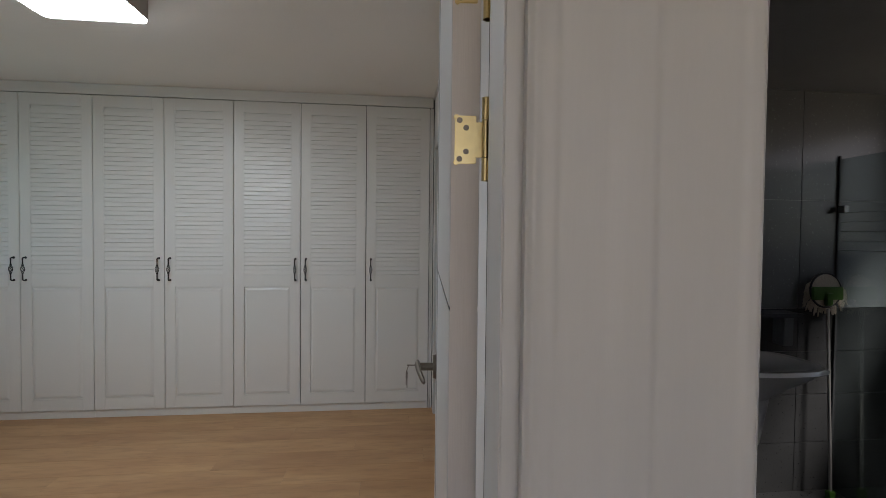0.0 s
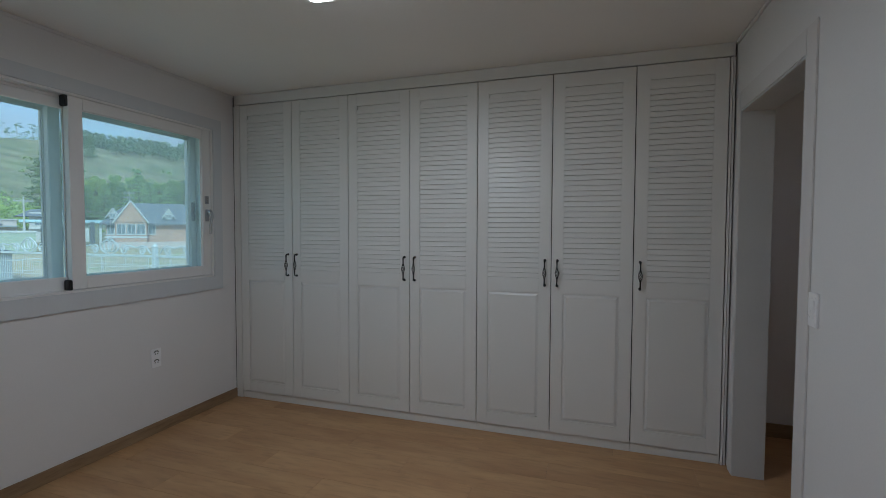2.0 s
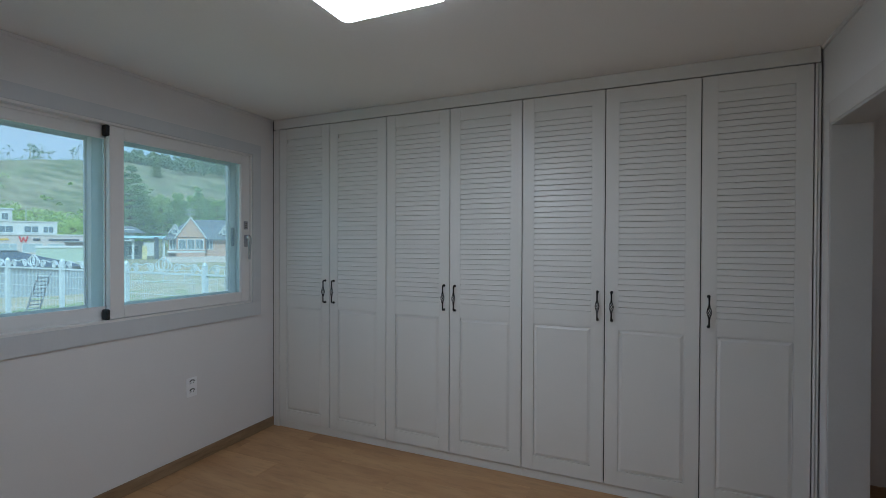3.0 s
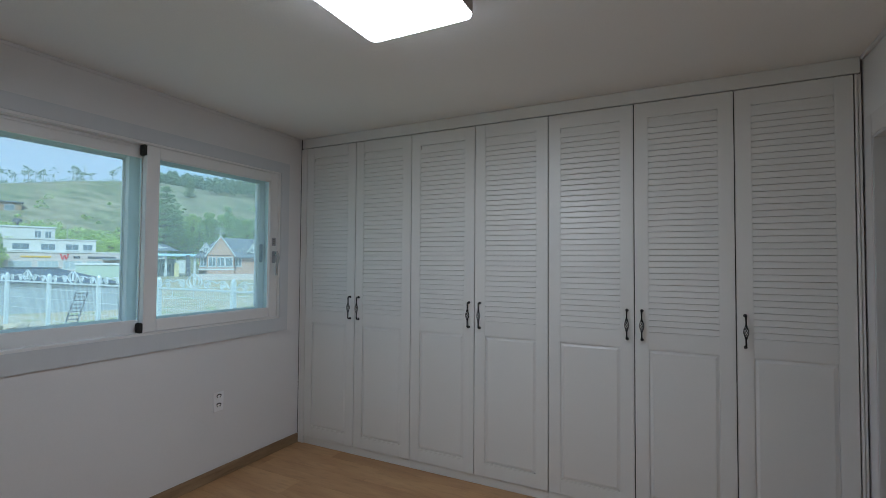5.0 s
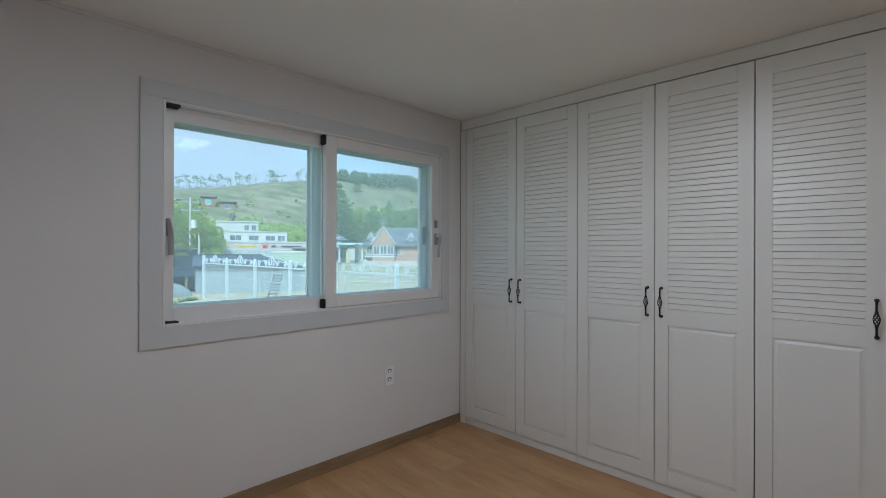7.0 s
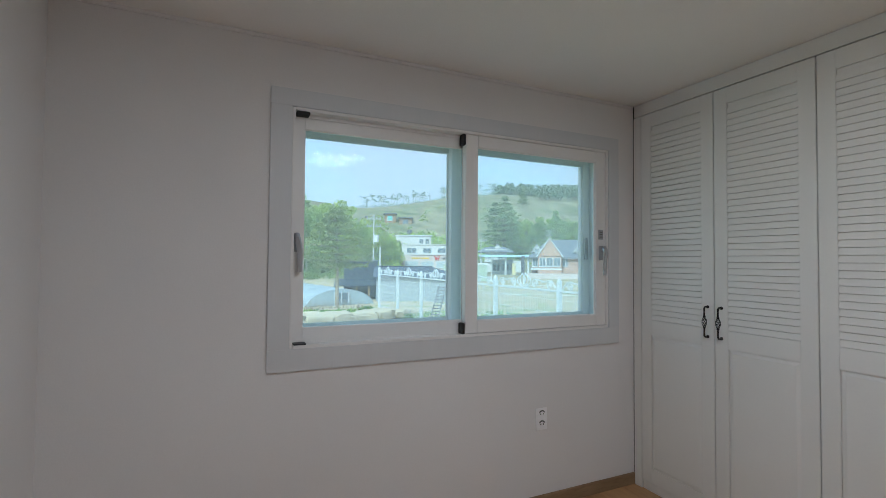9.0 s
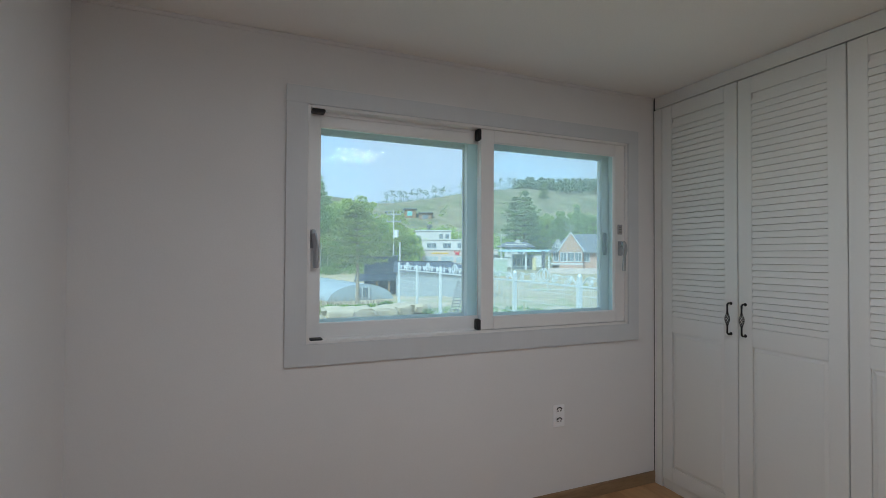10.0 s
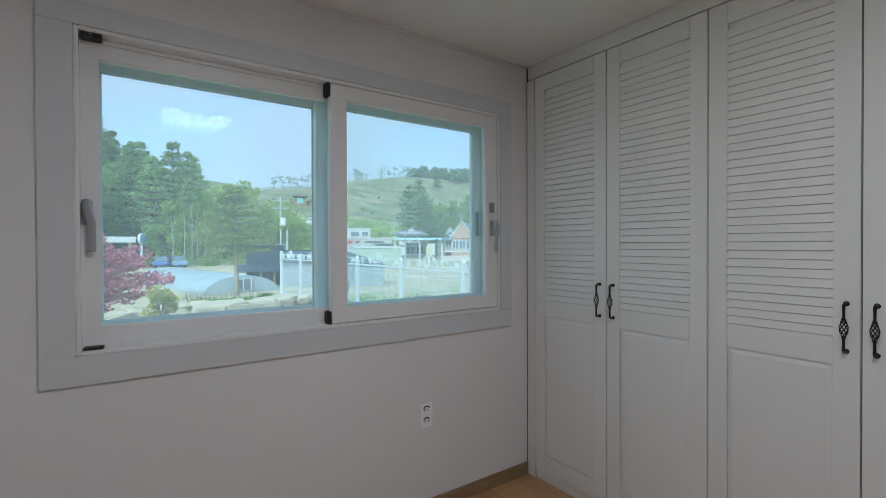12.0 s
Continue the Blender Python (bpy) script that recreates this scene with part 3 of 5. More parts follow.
# ---- ceiling lamp ----
lamp = thing("ceiling_light", "square white LED ceiling lamp, switched on", "ceiling lamp")
LX0, LX1, LY0, LY1 = -1.665, -1.222, 1.86, 2.302


def rounded_slab(x0, x1, ya, yb, z0, z1, r):
    bm = bmesh.new()
    pts = []
    for cx, cy, a0 in ((x1 - r, yb - r, 0), (x0 + r, yb - r, 90), (x0 + r, ya + r, 180), (x1 - r, ya + r, 270)):
        pts += [(cx + r * math.cos(radians(a0 + k * 15)), cy + r * math.sin(radians(a0 + k * 15))) for k in range(7)]
    lo, hi = [bm.verts.new((*p, z0)) for p in pts], [bm.verts.new((*p, z1)) for p in pts]
    bm.faces.new(lo[::-1]), bm.faces.new(hi)
    for i in range(len(pts)):
        j = (i + 1) % len(pts)
        bm.faces.new((lo[i], lo[j], hi[j], hi[i]))
    return bm


part("housing", rounded_slab(LX0 - 0.004, LX1 + 0.004, LY0 - 0.004, LY1 + 0.004, 2.3245, CEIL, 0.03), lamp_frame, lamp, "shaded grey-brown lamp housing")
part("diffuser", rounded_slab(LX0, LX1, LY0, LY1, 2.3165, 2.3243, 0.03), diffuser_glow, lamp, "glowing white diffuser")

# ---- wardrobes ----
DX0, DW, DZ0, DZ1 = -3.207, 0.485, 0.060, 2.331
STILE, PITCH = 0.072, 0.0325


FRONT, BACK = 0.0105, 0.0135
DOOR_W, DOOR_H = DW - 0.0054, DZ1 - DZ0
RAILS = ((0.0, 0.086), (0.895, 0.990), (DOOR_H - 0.085, DOOR_H))


def panel_mesh():
    w = DOOR_W - 2 * STILE
    h = 0.895 - 0.086
    bm = bmesh.new()
    outer = [(0.001, 0.0075, 0.001), (w - 0.001, 0.0075, 0.001), (w - 0.001, 0.0075, h - 0.001), (0.001, 0.0075, h - 0.001)]
    mid = [(0.007, 0.0062, 0.007), (w - 0.007, 0.0062, 0.007), (w - 0.007, 0.0062, h - 0.007), (0.007, 0.0062, h - 0.007)]
    inner = [(0.020, 0.0008, 0.020), (w - 0.020, 0.0008, 0.020), (w - 0.020, 0.0008, h - 0.020), (0.020, 0.0008, h - 0.020)]
    rows = [[bm.verts.new(p) for p in r] for r in (outer, mid, inner)]
    for a, b in zip(rows, rows[1:]):
        for i in range(4):
            bm.faces.new((a[i], a[(i + 1) % 4], b[(i + 1) % 4], b[i]))
    bm.faces.new(rows[-1])
    return mesh_of("raised_panel", bm, lacquer)


def slat_mesh():
    """One louvre: its lower edge stands proud over a bevelled ledge, its face leans back."""
    w = DOOR_W - 2 * STILE
    prof = [(0.0135, 0.0), (0.0062, 0.0), (0.0012, 0.0018), (0.0008, 0.0027), (0.0046, PITCH - 0.0014), (0.0062, PITCH - 0.0006), (0.0135, PITCH)]
    bm = bmesh.new()
    a, b = [[bm.verts.new((x, y, z)) for y, z in prof] for x in (0.0, w)]
    bm.faces.new(a), bm.faces.new(b[::-1])
    for i in range(len(prof)):
        j = (i + 1) % len(prof)
        bm.faces.new((a[i], b[i], b[j], a[j]))
    return mesh_of("slat", bm, lacquer)


def handle_mesh():
    """Wrought-iron bow handle with a twisted basket in its middle."""
    bm = bmesh.new()
    y = -0.028
    for s in (-1, 1):
        add_tube(bm, [(0, 0.001, s * 0.080), (0, -0.010, s * 0.082), (0, -0.020, s * 0.081), (0, y, s * 0.074), (0, y, s * 0.060), (0, y, s * 0.040), (0, y, s * 0.030)], [0.0065, 0.0048, 0.0048, 0.0050, 0.0042, 0.0042, 0.0046], 8)
        add_cyl(bm, (0, 0.0, s * 0.080), (0, -0.004, s * 0.080), 0.009, 0.007, sides=12)
        add_cyl(bm, (0, y, s * 0.0285), (0, y, s * 0.0325), 0.0068, sides=12)
    for k in range(6):
        pts = []
        for i in range(11):
            u = -1 + i / 5
            r = 0.0035 + 0.0085 * math.cos(u * math.pi / 2)
            a = 2 * math.pi * k / 6 + u * 1.7
            pts.append((r * math.cos(a), y + r * math.sin(a), u * 0.029))
        add_tube(bm, pts, 0.0017, 5)
    return mesh_of("handle", bm, iron, smooth=True)


M_DOOR = mesh_of("door", box(0, DOOR_W, BACK, 0.022, 0, DOOR_H, 0.001), lacquer)
M_STILE = mesh_of("stile", box(0, STILE, 0, BACK, 0, DOOR_H, 0.0018), lacquer)
M_RAILS = [mesh_of("rail", box(0, DOOR_W - 2 * STILE, 0.0002, BACK, 0, z1 - z0, 0.0012), lacquer) for z0, z1 in RAILS]
M_PANEL, M_SLAT, M_HANDLE = panel_mesh(), slat_mesh(), handle_mesh()
SLATS = int((DZ1 - DZ0 - 0.085 - 0.990) / PITCH)


def wardrobe(first, count, grips):
    x = DX0 + first * DW
    w = thing("wardrobe", "tall white wardrobe with louvred doors and black iron handles" if count == 2 else "narrow white single-door wardrobe with a louvred door and iron handle", "wardrobe", pose(x, FY, 0), group="built-in wardrobes")
    bm = box(0.001, count * DW - 0.001, 0.06, 0.58, DZ0 - 0.004, DZ1 + 0.001)
    part("body", bm, lacquer, w)
    part("plinth", box(0.0005, count * DW - 0.0005, 0.012, 0.5, 0, DZ0 - 0.0045, 0.002), lacquer, w, "low white plinth")
    for i in range(count):
        d = part("door", M_DOOR, None, w, "", pose(i * DW + 0.0027, 0, DZ0))
        for x in (0, DOOR_W - STILE):
            part("stile", M_STILE, None, d, "", pose(x, 0, 0))
        for me, (z, _) in zip(M_RAILS, RAILS):
            part("rail", me, None, d, "", pose(STILE, 0, z))
        part("raised_panel", M_PANEL, None, d, "", pose(STILE, 0, 0.086))
        for k in range(SLATS):
            part("slat", M_SLAT, None, d, "", pose(STILE, 0, 0.990 + k * PITCH))
        gx = 0.036 if grips[i] == "l" else DOOR_W - 0.036
        part("handle", M_HANDLE, None, d, "black wrought-iron handle with a twisted basket", pose(gx, 0, 1.086 - DZ0))
        # Black strips behind the door joints stand for the shade in the gaps.
        part("joint_shade", box(i * DW - 0.010, i * DW + 0.010, 0.0225, 0.030, DZ0, DZ1 - 0.001), rubber, w, "black strip standing for the shade in the door joint")
    part("joint_shade", box(0.011, count * DW - 0.001, 0.0232, 0.031, DZ1 - 0.014, DZ1 + 0.012), rubber, w, "black strip standing for the shade in the door joint")
    return w


for first, count, grips in ((0, 2, "rl"), (2, 2, "rl"), (4, 2, "rl"), (6, 1, "l")):
    wardrobe(first, count, grips)
END = DX0 + 7 * DW
solid("wardrobe_trim", box(WX + 0.012, 0.212, FY + 0.002, FY + 0.022, DZ1 + 0.0065, CEIL - 0.002, 0.0015), lacquer, "white filler board above the wardrobe doors", "trim")
# Slits at both wardrobe ends: their shade is added as black strips.
solid("wardrobe_gap_shade_west", box(WX, WX + 0.0065, FY + 0.006, FY + 0.06, 0, CEIL), rubber, "black strip standing for the shade beside the filler strip", "trim")
solid("wardrobe_gap_shade_east", box(END, EX, FY + 0.05, FY + 0.06, 0, CEIL), rubber, "black strip standing for the shade behind the filler strips", "trim")
solid("wardrobe_filler_west", box(WX + 0.006, DX0 - 0.004, FY + 0.003, FY + 0.5, 0, DZ1 + 0.002, 0.002), lacquer, "white filler strip beside the wardrobe", "trim")
bm = box(END + 0.003, END + 0.014, FY + 0.001, FY + 0.5, 0, DZ1 + 0.002, 0.0015)
add_box(bm, END + 0.017, 0.216, FY + 0.006, FY + 0.5, 0, DZ1 + 0.002, 0.0015)
solid("wardrobe_filler_east", bm, lacquer, "white filler strips at the wardrobe's end", "trim")

# ---- bathroom ----
BX0, BX1, BY1, BZ0, BZ1 = EX + 0.14, 3.1, 2.36, -0.08, 2.18
solid("floor_bathroom", box(BX0, BX1, HY - 0.0, BY1 + 0.05, BZ0 - 0.1, BZ0), tile_dark, "dark grey bathroom floor", "floor")
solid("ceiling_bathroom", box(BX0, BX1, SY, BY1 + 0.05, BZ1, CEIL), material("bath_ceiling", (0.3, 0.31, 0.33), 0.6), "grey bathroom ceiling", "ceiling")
bm = box(BX1, BX1 + 0.2, SY, 0.8, -0.2, CEIL)
for b in ((BX1, BX1 + 0.2, 1.95, 2.6, -0.2, CEIL), (BX1, BX1 + 0.2, 0.8, 1.95, -0.2, 1.3), (BX1, BX1 + 0.2, 0.8, 1.95, 2.1, CEIL)):
    add_box(bm, *b)
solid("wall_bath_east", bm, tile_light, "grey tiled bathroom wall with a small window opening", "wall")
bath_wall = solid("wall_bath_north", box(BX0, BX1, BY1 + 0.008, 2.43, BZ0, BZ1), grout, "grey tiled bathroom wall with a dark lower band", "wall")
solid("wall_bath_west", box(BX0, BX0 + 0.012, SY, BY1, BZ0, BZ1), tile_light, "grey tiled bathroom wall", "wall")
tile_meshes = {}
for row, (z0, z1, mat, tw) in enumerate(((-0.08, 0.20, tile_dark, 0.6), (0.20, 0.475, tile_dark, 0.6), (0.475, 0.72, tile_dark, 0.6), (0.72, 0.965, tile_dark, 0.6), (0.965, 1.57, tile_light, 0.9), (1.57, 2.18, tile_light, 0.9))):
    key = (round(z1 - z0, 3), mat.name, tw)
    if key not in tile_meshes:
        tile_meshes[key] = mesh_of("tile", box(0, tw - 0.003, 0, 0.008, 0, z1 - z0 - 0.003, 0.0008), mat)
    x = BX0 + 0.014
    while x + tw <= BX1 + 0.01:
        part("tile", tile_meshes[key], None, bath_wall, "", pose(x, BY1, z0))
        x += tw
basin = thing("wash_basin", "white ceramic wall-hung basin with a half pedestal", "wash basin", pose(1.72, BY1, 0))
bm = bmesh.new()
rows = []
for z, sx, sy in ((0.72, 0.30, 0.46), (0.735, 0.285, 0.445), (0.733, 0.25, 0.41), (0.66, 0.18, 0.33), (0.63, 0.05, 0.2)):
    rows.append([bm.verts.new((sx * math.copysign(abs(math.cos(a)) ** 0.7, math.cos(a)), -sy * 0.5 - 0.005 + sy * 0.5 * math.copysign(abs(math.sin(a)) ** 0.7, math.sin(a)), z)) for a in (2 * math.pi * k / 32 for k in range(32))])
low = [[bm.verts.new((sx * math.cos(a), -sy * 0.5 - 0.005 + sy * 0.5 * math.sin(a), z)) for a in (2 * math.pi * k / 32 for k in range(32))] for z, sx, sy in ((0.69, 0.29, 0.44), (0.60, 0.18, 0.33), (0.54, 0.13, 0.26))]
for a, b in list(zip(rows, rows[1:])) + [(rows[0], low[0])] + list(zip(low, low[1:])):
    for i in range(32):
        bm.faces.new((a[i], a[(i + 1) % 32], b[(i + 1) % 32], b[i]))
bm.faces.new(rows[-1]), bm.faces.new(low[-1])
part("bowl", bm, ceramic, basin, smooth=True)
bm = bmesh.new()
add_cyl(bm, (0, -0.13, 0.30), (0, -0.13, 0.56), 0.10, 0.14, sides=28)
part("half_pedestal", bm, ceramic, basin, smooth=True)
shelf = thing("wall_shelf", "small black ledge on a pale bracket", "shelf", pose(1.96, BY1, 0.93))
part("board", box(-0.14, 0.14, -0.13, -0.001, 0, 0.022, 0.004), plastic_dark, shelf)
part("bracket", box(0.06, 0.12, -0.08, -0.001, -0.16, 0.0, 0.004), tile_light, shelf)
mop = thing("mop", "mop with a green head leaning on the tiled wall", "mop", pose(2.31, 2.26, BZ0, -2.2, 0, 0))
bm = bmesh.new()
add_cyl(bm, (0, 0, 0.0), (-0.01, 0, 1.05), 0.0085, sides=14)
part("handle", bm, alu_pole, mop, smooth=True)
MZ = 1.15
bm = bmesh.new()
add_cyl(bm, (-0.01, 0.024, MZ), (-0.01, 0.010, MZ), 0.094, 0.090, sides=32)
part("pad", bm, mop_cotton, mop, "flat round grey mop plate", smooth=True)
bm = bmesh.new()
add_tube(bm, [(-0.01 + 0.094 * math.cos(a), 0.012, MZ + 0.094 * math.sin(a)) for a in (2 * math.pi * k / 36 for k in range(37))], 0.0055, 8)
part("plate_rim", bm, plastic_dark, mop, "dark rim round the mop plate", smooth=True)
bm = bmesh.new()
rng = random.Random(4)
for k in range(90):
    a = radians(rng.uniform(150, 372))
    x, z, q = -0.01 + 0.092 * math.cos(a), MZ + 0.092 * math.sin(a), rng.uniform(0.018, 0.05)
    add_tube(bm, [(x, 0.024, z), (x + q * math.cos(a) * 0.7, 0.018, z - 0.012), (x + q * math.cos(a) + rng.uniform(-0.006, 0.006), 0.021, z - 0.012 - q * rng.uniform(0.6, 1.1))], [0.005, 0.0045, 0.003], 5)
part("fringe", bm, mop_cotton, mop, "short pale cotton fringe")
bm = box(-0.105, 0.085, -0.006, 0.009, MZ - 0.052, MZ + 0.020, 0.005)
add_box(bm, -0.032, 0.014, -0.014, 0.006, MZ - 0.085, MZ - 0.010, 0.006)
part("foot_cap", box(-0.02, 0.02, -0.015, 0.015, 0, 0.05, 0.004), green_plastic, mop, "green plastic foot cap")
part("clamp", bm, green_plastic, mop, "green plastic clamp")
screen = thing("shower_screen", "clear glass shower screen with frosted stripes", "shower screen")
p = part("pane", box(2.398, 2.406, 1.25, BY1 - 0.004, BZ0 + 0.01, 1.80), frost_glass, screen)
p.visible_shadow = False
bm = bmesh.new()
for k in range(5):
    add_box(bm, 2.3965, 2.3975, 1.26, BY1 - 0.02, 1.29 + k * 0.052, 1.2925 + k * 0.052)
part("frosted_stripe", bm, material("frost", (0.13, 0.16, 0.165), 0.6), screen, "white frosted stripes")
part("edge_profile", box(2.397, 2.408, BY1 - 0.012, BY1, BZ0, 1.82, 0.002), plastic_dark, screen)
part("clip", box(2.388, 2.416, BY1 - 0.055, BY1 - 0.013, 1.50, 1.54, 0.003), grey_metal, screen)

# ---- outdoors ----
OX, OY = -1.1, 1.25


def clamp01(v):
    return max(0.0, min(1.0, v))


def smooth(v):
    v = clamp01(v)
    return v * v * (3 - 2 * v)


def ground_z(x, y):
    """Level garden, a shallow dip for the village, a wooded bank and a bare hill behind."""
    dx, dy = OX - x, y - OY
    r, phi = math.hypot(dx, dy), math.degrees(math.atan2(dy, dx))
    z = -0.3 - 1.2 * smooth((r - 15) / 16)
    top = float(np.interp(phi, (-180, -90, -20, 0, 14, 20, 25, 32, 40, 60, 120, 180), (12, 14, 25, 30, 34, 38, 42, 44, 41, 35, 16, 12)))
    s = smooth((r - 135) / 170)
    z += s * (top + 1.5) - 0.06 * max(r - 305, 0) * (1 if r < 900 else 0.5)
    z += s * (1 - 0.6 * s) * 2.6 * (noise.noise((x * 0.022, y * 0.022, 0.3)))
    z += 0.10 * smooth((r - 6) / 10) * noise.noise((x * 0.5, y * 0.5, 1.7))
    z += 9.0 * smooth((r - 76) / 42) * smooth((18 - phi) / 16) * smooth((phi + 100) / 30)
    return z


def spot(phi, r, dz=0.0, turn=0.0):
    """A pose on the ground, r metres off in the direction phi; local x runs to the right, local y away."""
    x, y = OX - r * math.cos(radians(phi)), OY + r * math.sin(radians(phi))
    return pose(x, y, ground_z(x, y) + dz, 0, 0, 90 - phi + turn)


def ground_material():
    m = bpy.data.materials.new("ground")
    m.use_nodes = True
    n, l = m.node_tree.nodes, m.node_tree.links
    b = n["Principled BSDF"]
    b.inputs["Roughness"].default_value = 0.95
    b.inputs["Specular IOR Level"].default_value = 0.1
    tc = n.new("ShaderNodeTexCoord")

    def tex(scale, detail, stretch=(1, 1, 1)):
        mp, t = n.new("ShaderNodeMapping"), n.new("ShaderNodeTexNoise")
        mp.inputs["Scale"].default_value = stretch
        t.inputs["Scale"].default_value, t.inputs["Detail"].default_value = scale, detail
        l.new(tc.outputs["Object"], mp.inputs["Vector"]), l.new(mp.outputs[0], t.inputs["Vector"])
        return t.outputs["Fac"]

    def ramp(fac, stops):
        r = n.new("ShaderNodeValToRGB")
        for i, (p, c) in enumerate(stops):
            e = r.color_ramp.elements[i] if i < 2 else r.color_ramp.elements.new(p)
            e.position, e.color = p, (*c, 1)
        l.new(fac, r.inputs["Fac"])
        return r.outputs["Color"]

    near = ramp(tex(0.55, 6), ((0.42, (0.48, 0.39, 0.28)), (0.57, (0.40, 0.33, 0.225)), (0.64, (0.25, 0.29, 0.11)), (0.76, (0.17, 0.24, 0.06))))
    far = ramp(tex(0.06, 10, (0.35, 1, 1.5)), ((0.36, (0.14, 0.155, 0.09)), (0.45, (0.19, 0.19, 0.118)), (0.53, (0.24, 0.212, 0.148)), (0.63, (0.165, 0.175, 0.10))))
    fine, streak = n.new("ShaderNodeMapRange"), n.new("ShaderNodeVectorMath")
    fine.inputs["From Min"].default_value, fine.inputs["From Max"].default_value = 0.35, 0.65
    fine.inputs["To Min"].default_value, fine.inputs["To Max"].default_value = 0.78, 1.16
    l.new(tex(0.22, 12, (0.3, 1.0, 1.0)), fine.inputs["Value"])
    streak.operation = "SCALE"
    l.new(far, streak.inputs[0]), l.new(fine.outputs[0], streak.inputs["Scale"])
    far = streak.outputs[0]
    # ploughed contour lines across the slope
    cm, cw, cr, cs = n.new("ShaderNodeMapping"), n.new("ShaderNodeTexWave"), n.new("ShaderNodeMapRange"), n.new("ShaderNodeVectorMath")
    cm.inputs["Rotation"].default_value = (0, 0, radians(66))
    cw.inputs["Scale"].default_value, cw.inputs["Distortion"].default_value, cw.inputs["Detail"].default_value = 0.04, 3.5, 5
    cw.inputs["Detail Scale"].default_value = 0.7
    cr.inputs["To Min"].default_value, cr.inputs["To Max"].default_value = 0.86, 1.08
    l.new(tc.outputs["Object"], cm.inputs["Vector"]), l.new(cm.outputs[0], cw.inputs["Vector"]), l.new(cw.outputs["Fac"], cr.inputs["Value"])
    cs.operation = "SCALE"
    l.new(far, cs.inputs[0]), l.new(cr.outputs[0], cs.inputs["Scale"])
    far = cs.outputs[0]
    sep, dist, mr, mix = n.new("ShaderNodeVectorMath"), n.new("ShaderNodeVectorMath"), n.new("ShaderNodeMapRange"), n.new("ShaderNodeMix")
    sep.operation, sep.inputs[1].default_value = "MULTIPLY", (1, 1, 0)
    l.new(tc.outputs["Object"], sep.inputs[0])
    dist.operation = "LENGTH"
    l.new(sep.outputs[0], dist.inputs[0])
    mr.inputs["From Min"].default_value, mr.inputs["From Max"].default_value = 60, 140
    l.new(dist.outputs["Value"], mr.inputs["Value"])
    mix.data_type = "RGBA"
    l.new(mr.outputs[0], mix.inputs["Factor"]), l.new(near, mix.inputs[6]), l.new(far, mix.inputs[7])
    l.new(mix.outputs[2], b.inputs["Base Color"])
    bp = n.new("ShaderNodeBump")
    bp.inputs["Strength"].default_value, bp.inputs["Distance"].default_value = 0.6, 0.3
    l.new(tex(2.5, 6), bp.inputs["Height"]), l.new(bp.outputs[0], b.inputs["Normal"])
    return m


radii = [0.0] + [4 * 1.095 ** k for k in range(66)]
SECT = 360
gv, gf = [], []
for r in radii[1:]:
    for k in range(SECT):
        a = 2 * math.pi * k / SECT
        x, y = OX - r * math.cos(a), OY + r * math.sin(a)
        gv.append((x, y, ground_z(x, y)))
gv.append((OX, OY, -0.3))
for i in range(len(radii) - 2):
    for k in range(SECT):
        j = (k + 1) % SECT
        gf.append((i * SECT + k, (i + 1) * SECT + k, (i + 1) * SECT + j, i * SECT + j))
gf += [(k, (k + 1) % SECT, len(gv) - 1) for k in range(SECT)]
ground = new("ground", mesh_from("ground", gv, gf, ground_material()))
ground.data.polygons.foreach_set("use_smooth", [True] * len(ground.data.polygons))
tagged(ground, "sandy garden soil with grass, rising to a bare green hill", "ground", kind="structure")
solid("foundation", box(WX - 0.27, 3.3, -2.6, NY + 0.2, -0.6, -0.19), material("concrete", (0.35, 0.34, 0.33), 0.9), "concrete foundation of the house", "foundation")


def foliage(name, colour, vary=0.35):
    m = material(name, colour, 0.7, vary=0.25, scale=0.9, fine=9, bump=0.0, random=0.28, spec=0.2)
    n, l = m.node_tree.nodes, m.node_tree.links
    b = n["Principled BSDF"]
    geo, mr, sc = n.new("ShaderNodeNewGeometry"), n.new("ShaderNodeMapRange"), n.new("ShaderNodeVectorMath")
    mr.inputs["To Min"].default_value, mr.inputs["To Max"].default_value = 1 - vary, 1 + vary
    l.new(geo.outputs["Random Per Island"], mr.inputs["Value"])
    old = b.inputs["Base Color"].links[0].from_socket
    sc.operation = "SCALE"
    l.new(old, sc.inputs[0]), l.new(mr.outputs[0], sc.inputs["Scale"]), l.new(sc.outputs[0], b.inputs["Base Color"])
    tr, mx = n.new("ShaderNodeBsdfTranslucent"), n.new("ShaderNodeMixShader")
    mx.inputs["Fac"].default_value = 0.5
    l.new(sc.outputs[0], tr.inputs["Color"]), l.new(b.outputs[0], mx.inputs[1]), l.new(tr.outputs[0], mx.inputs[2])
    l.new(mx.outputs[0], n["Material Output"].inputs["Surface"])
    return m


pine_green = foliage("pine_green", (0.30, 0.40, 0.19), 0.5)
garden_green = foliage("garden_green", (0.37, 0.44, 0.17), 0.45)
spring_green = foliage("spring_green", (0.42, 0.52, 0.17))
mid_green = foliage("mid_green", (0.31, 0.42, 0.145))
far_green = foliage("far_green", (0.22, 0.29, 0.20))
maple_red = foliage("maple_red", (0.52, 0.17, 0.225))
grass_green = foliage("grass_green", (0.19, 0.33, 0.06))
dry_twig = foliage("dry_twig", (0.36, 0.26, 0.17))
bark = material("bark", (0.16, 0.12, 0.09), 0.9, vary=0.3, scale=3, fine=20, bump=0.5, stretch=(4, 4, 0.6))
young_bark = material("young_bark", (0.27, 0.22, 0.17), 0.9, vary=0.25, scale=6, fine=40, bump=0.4)
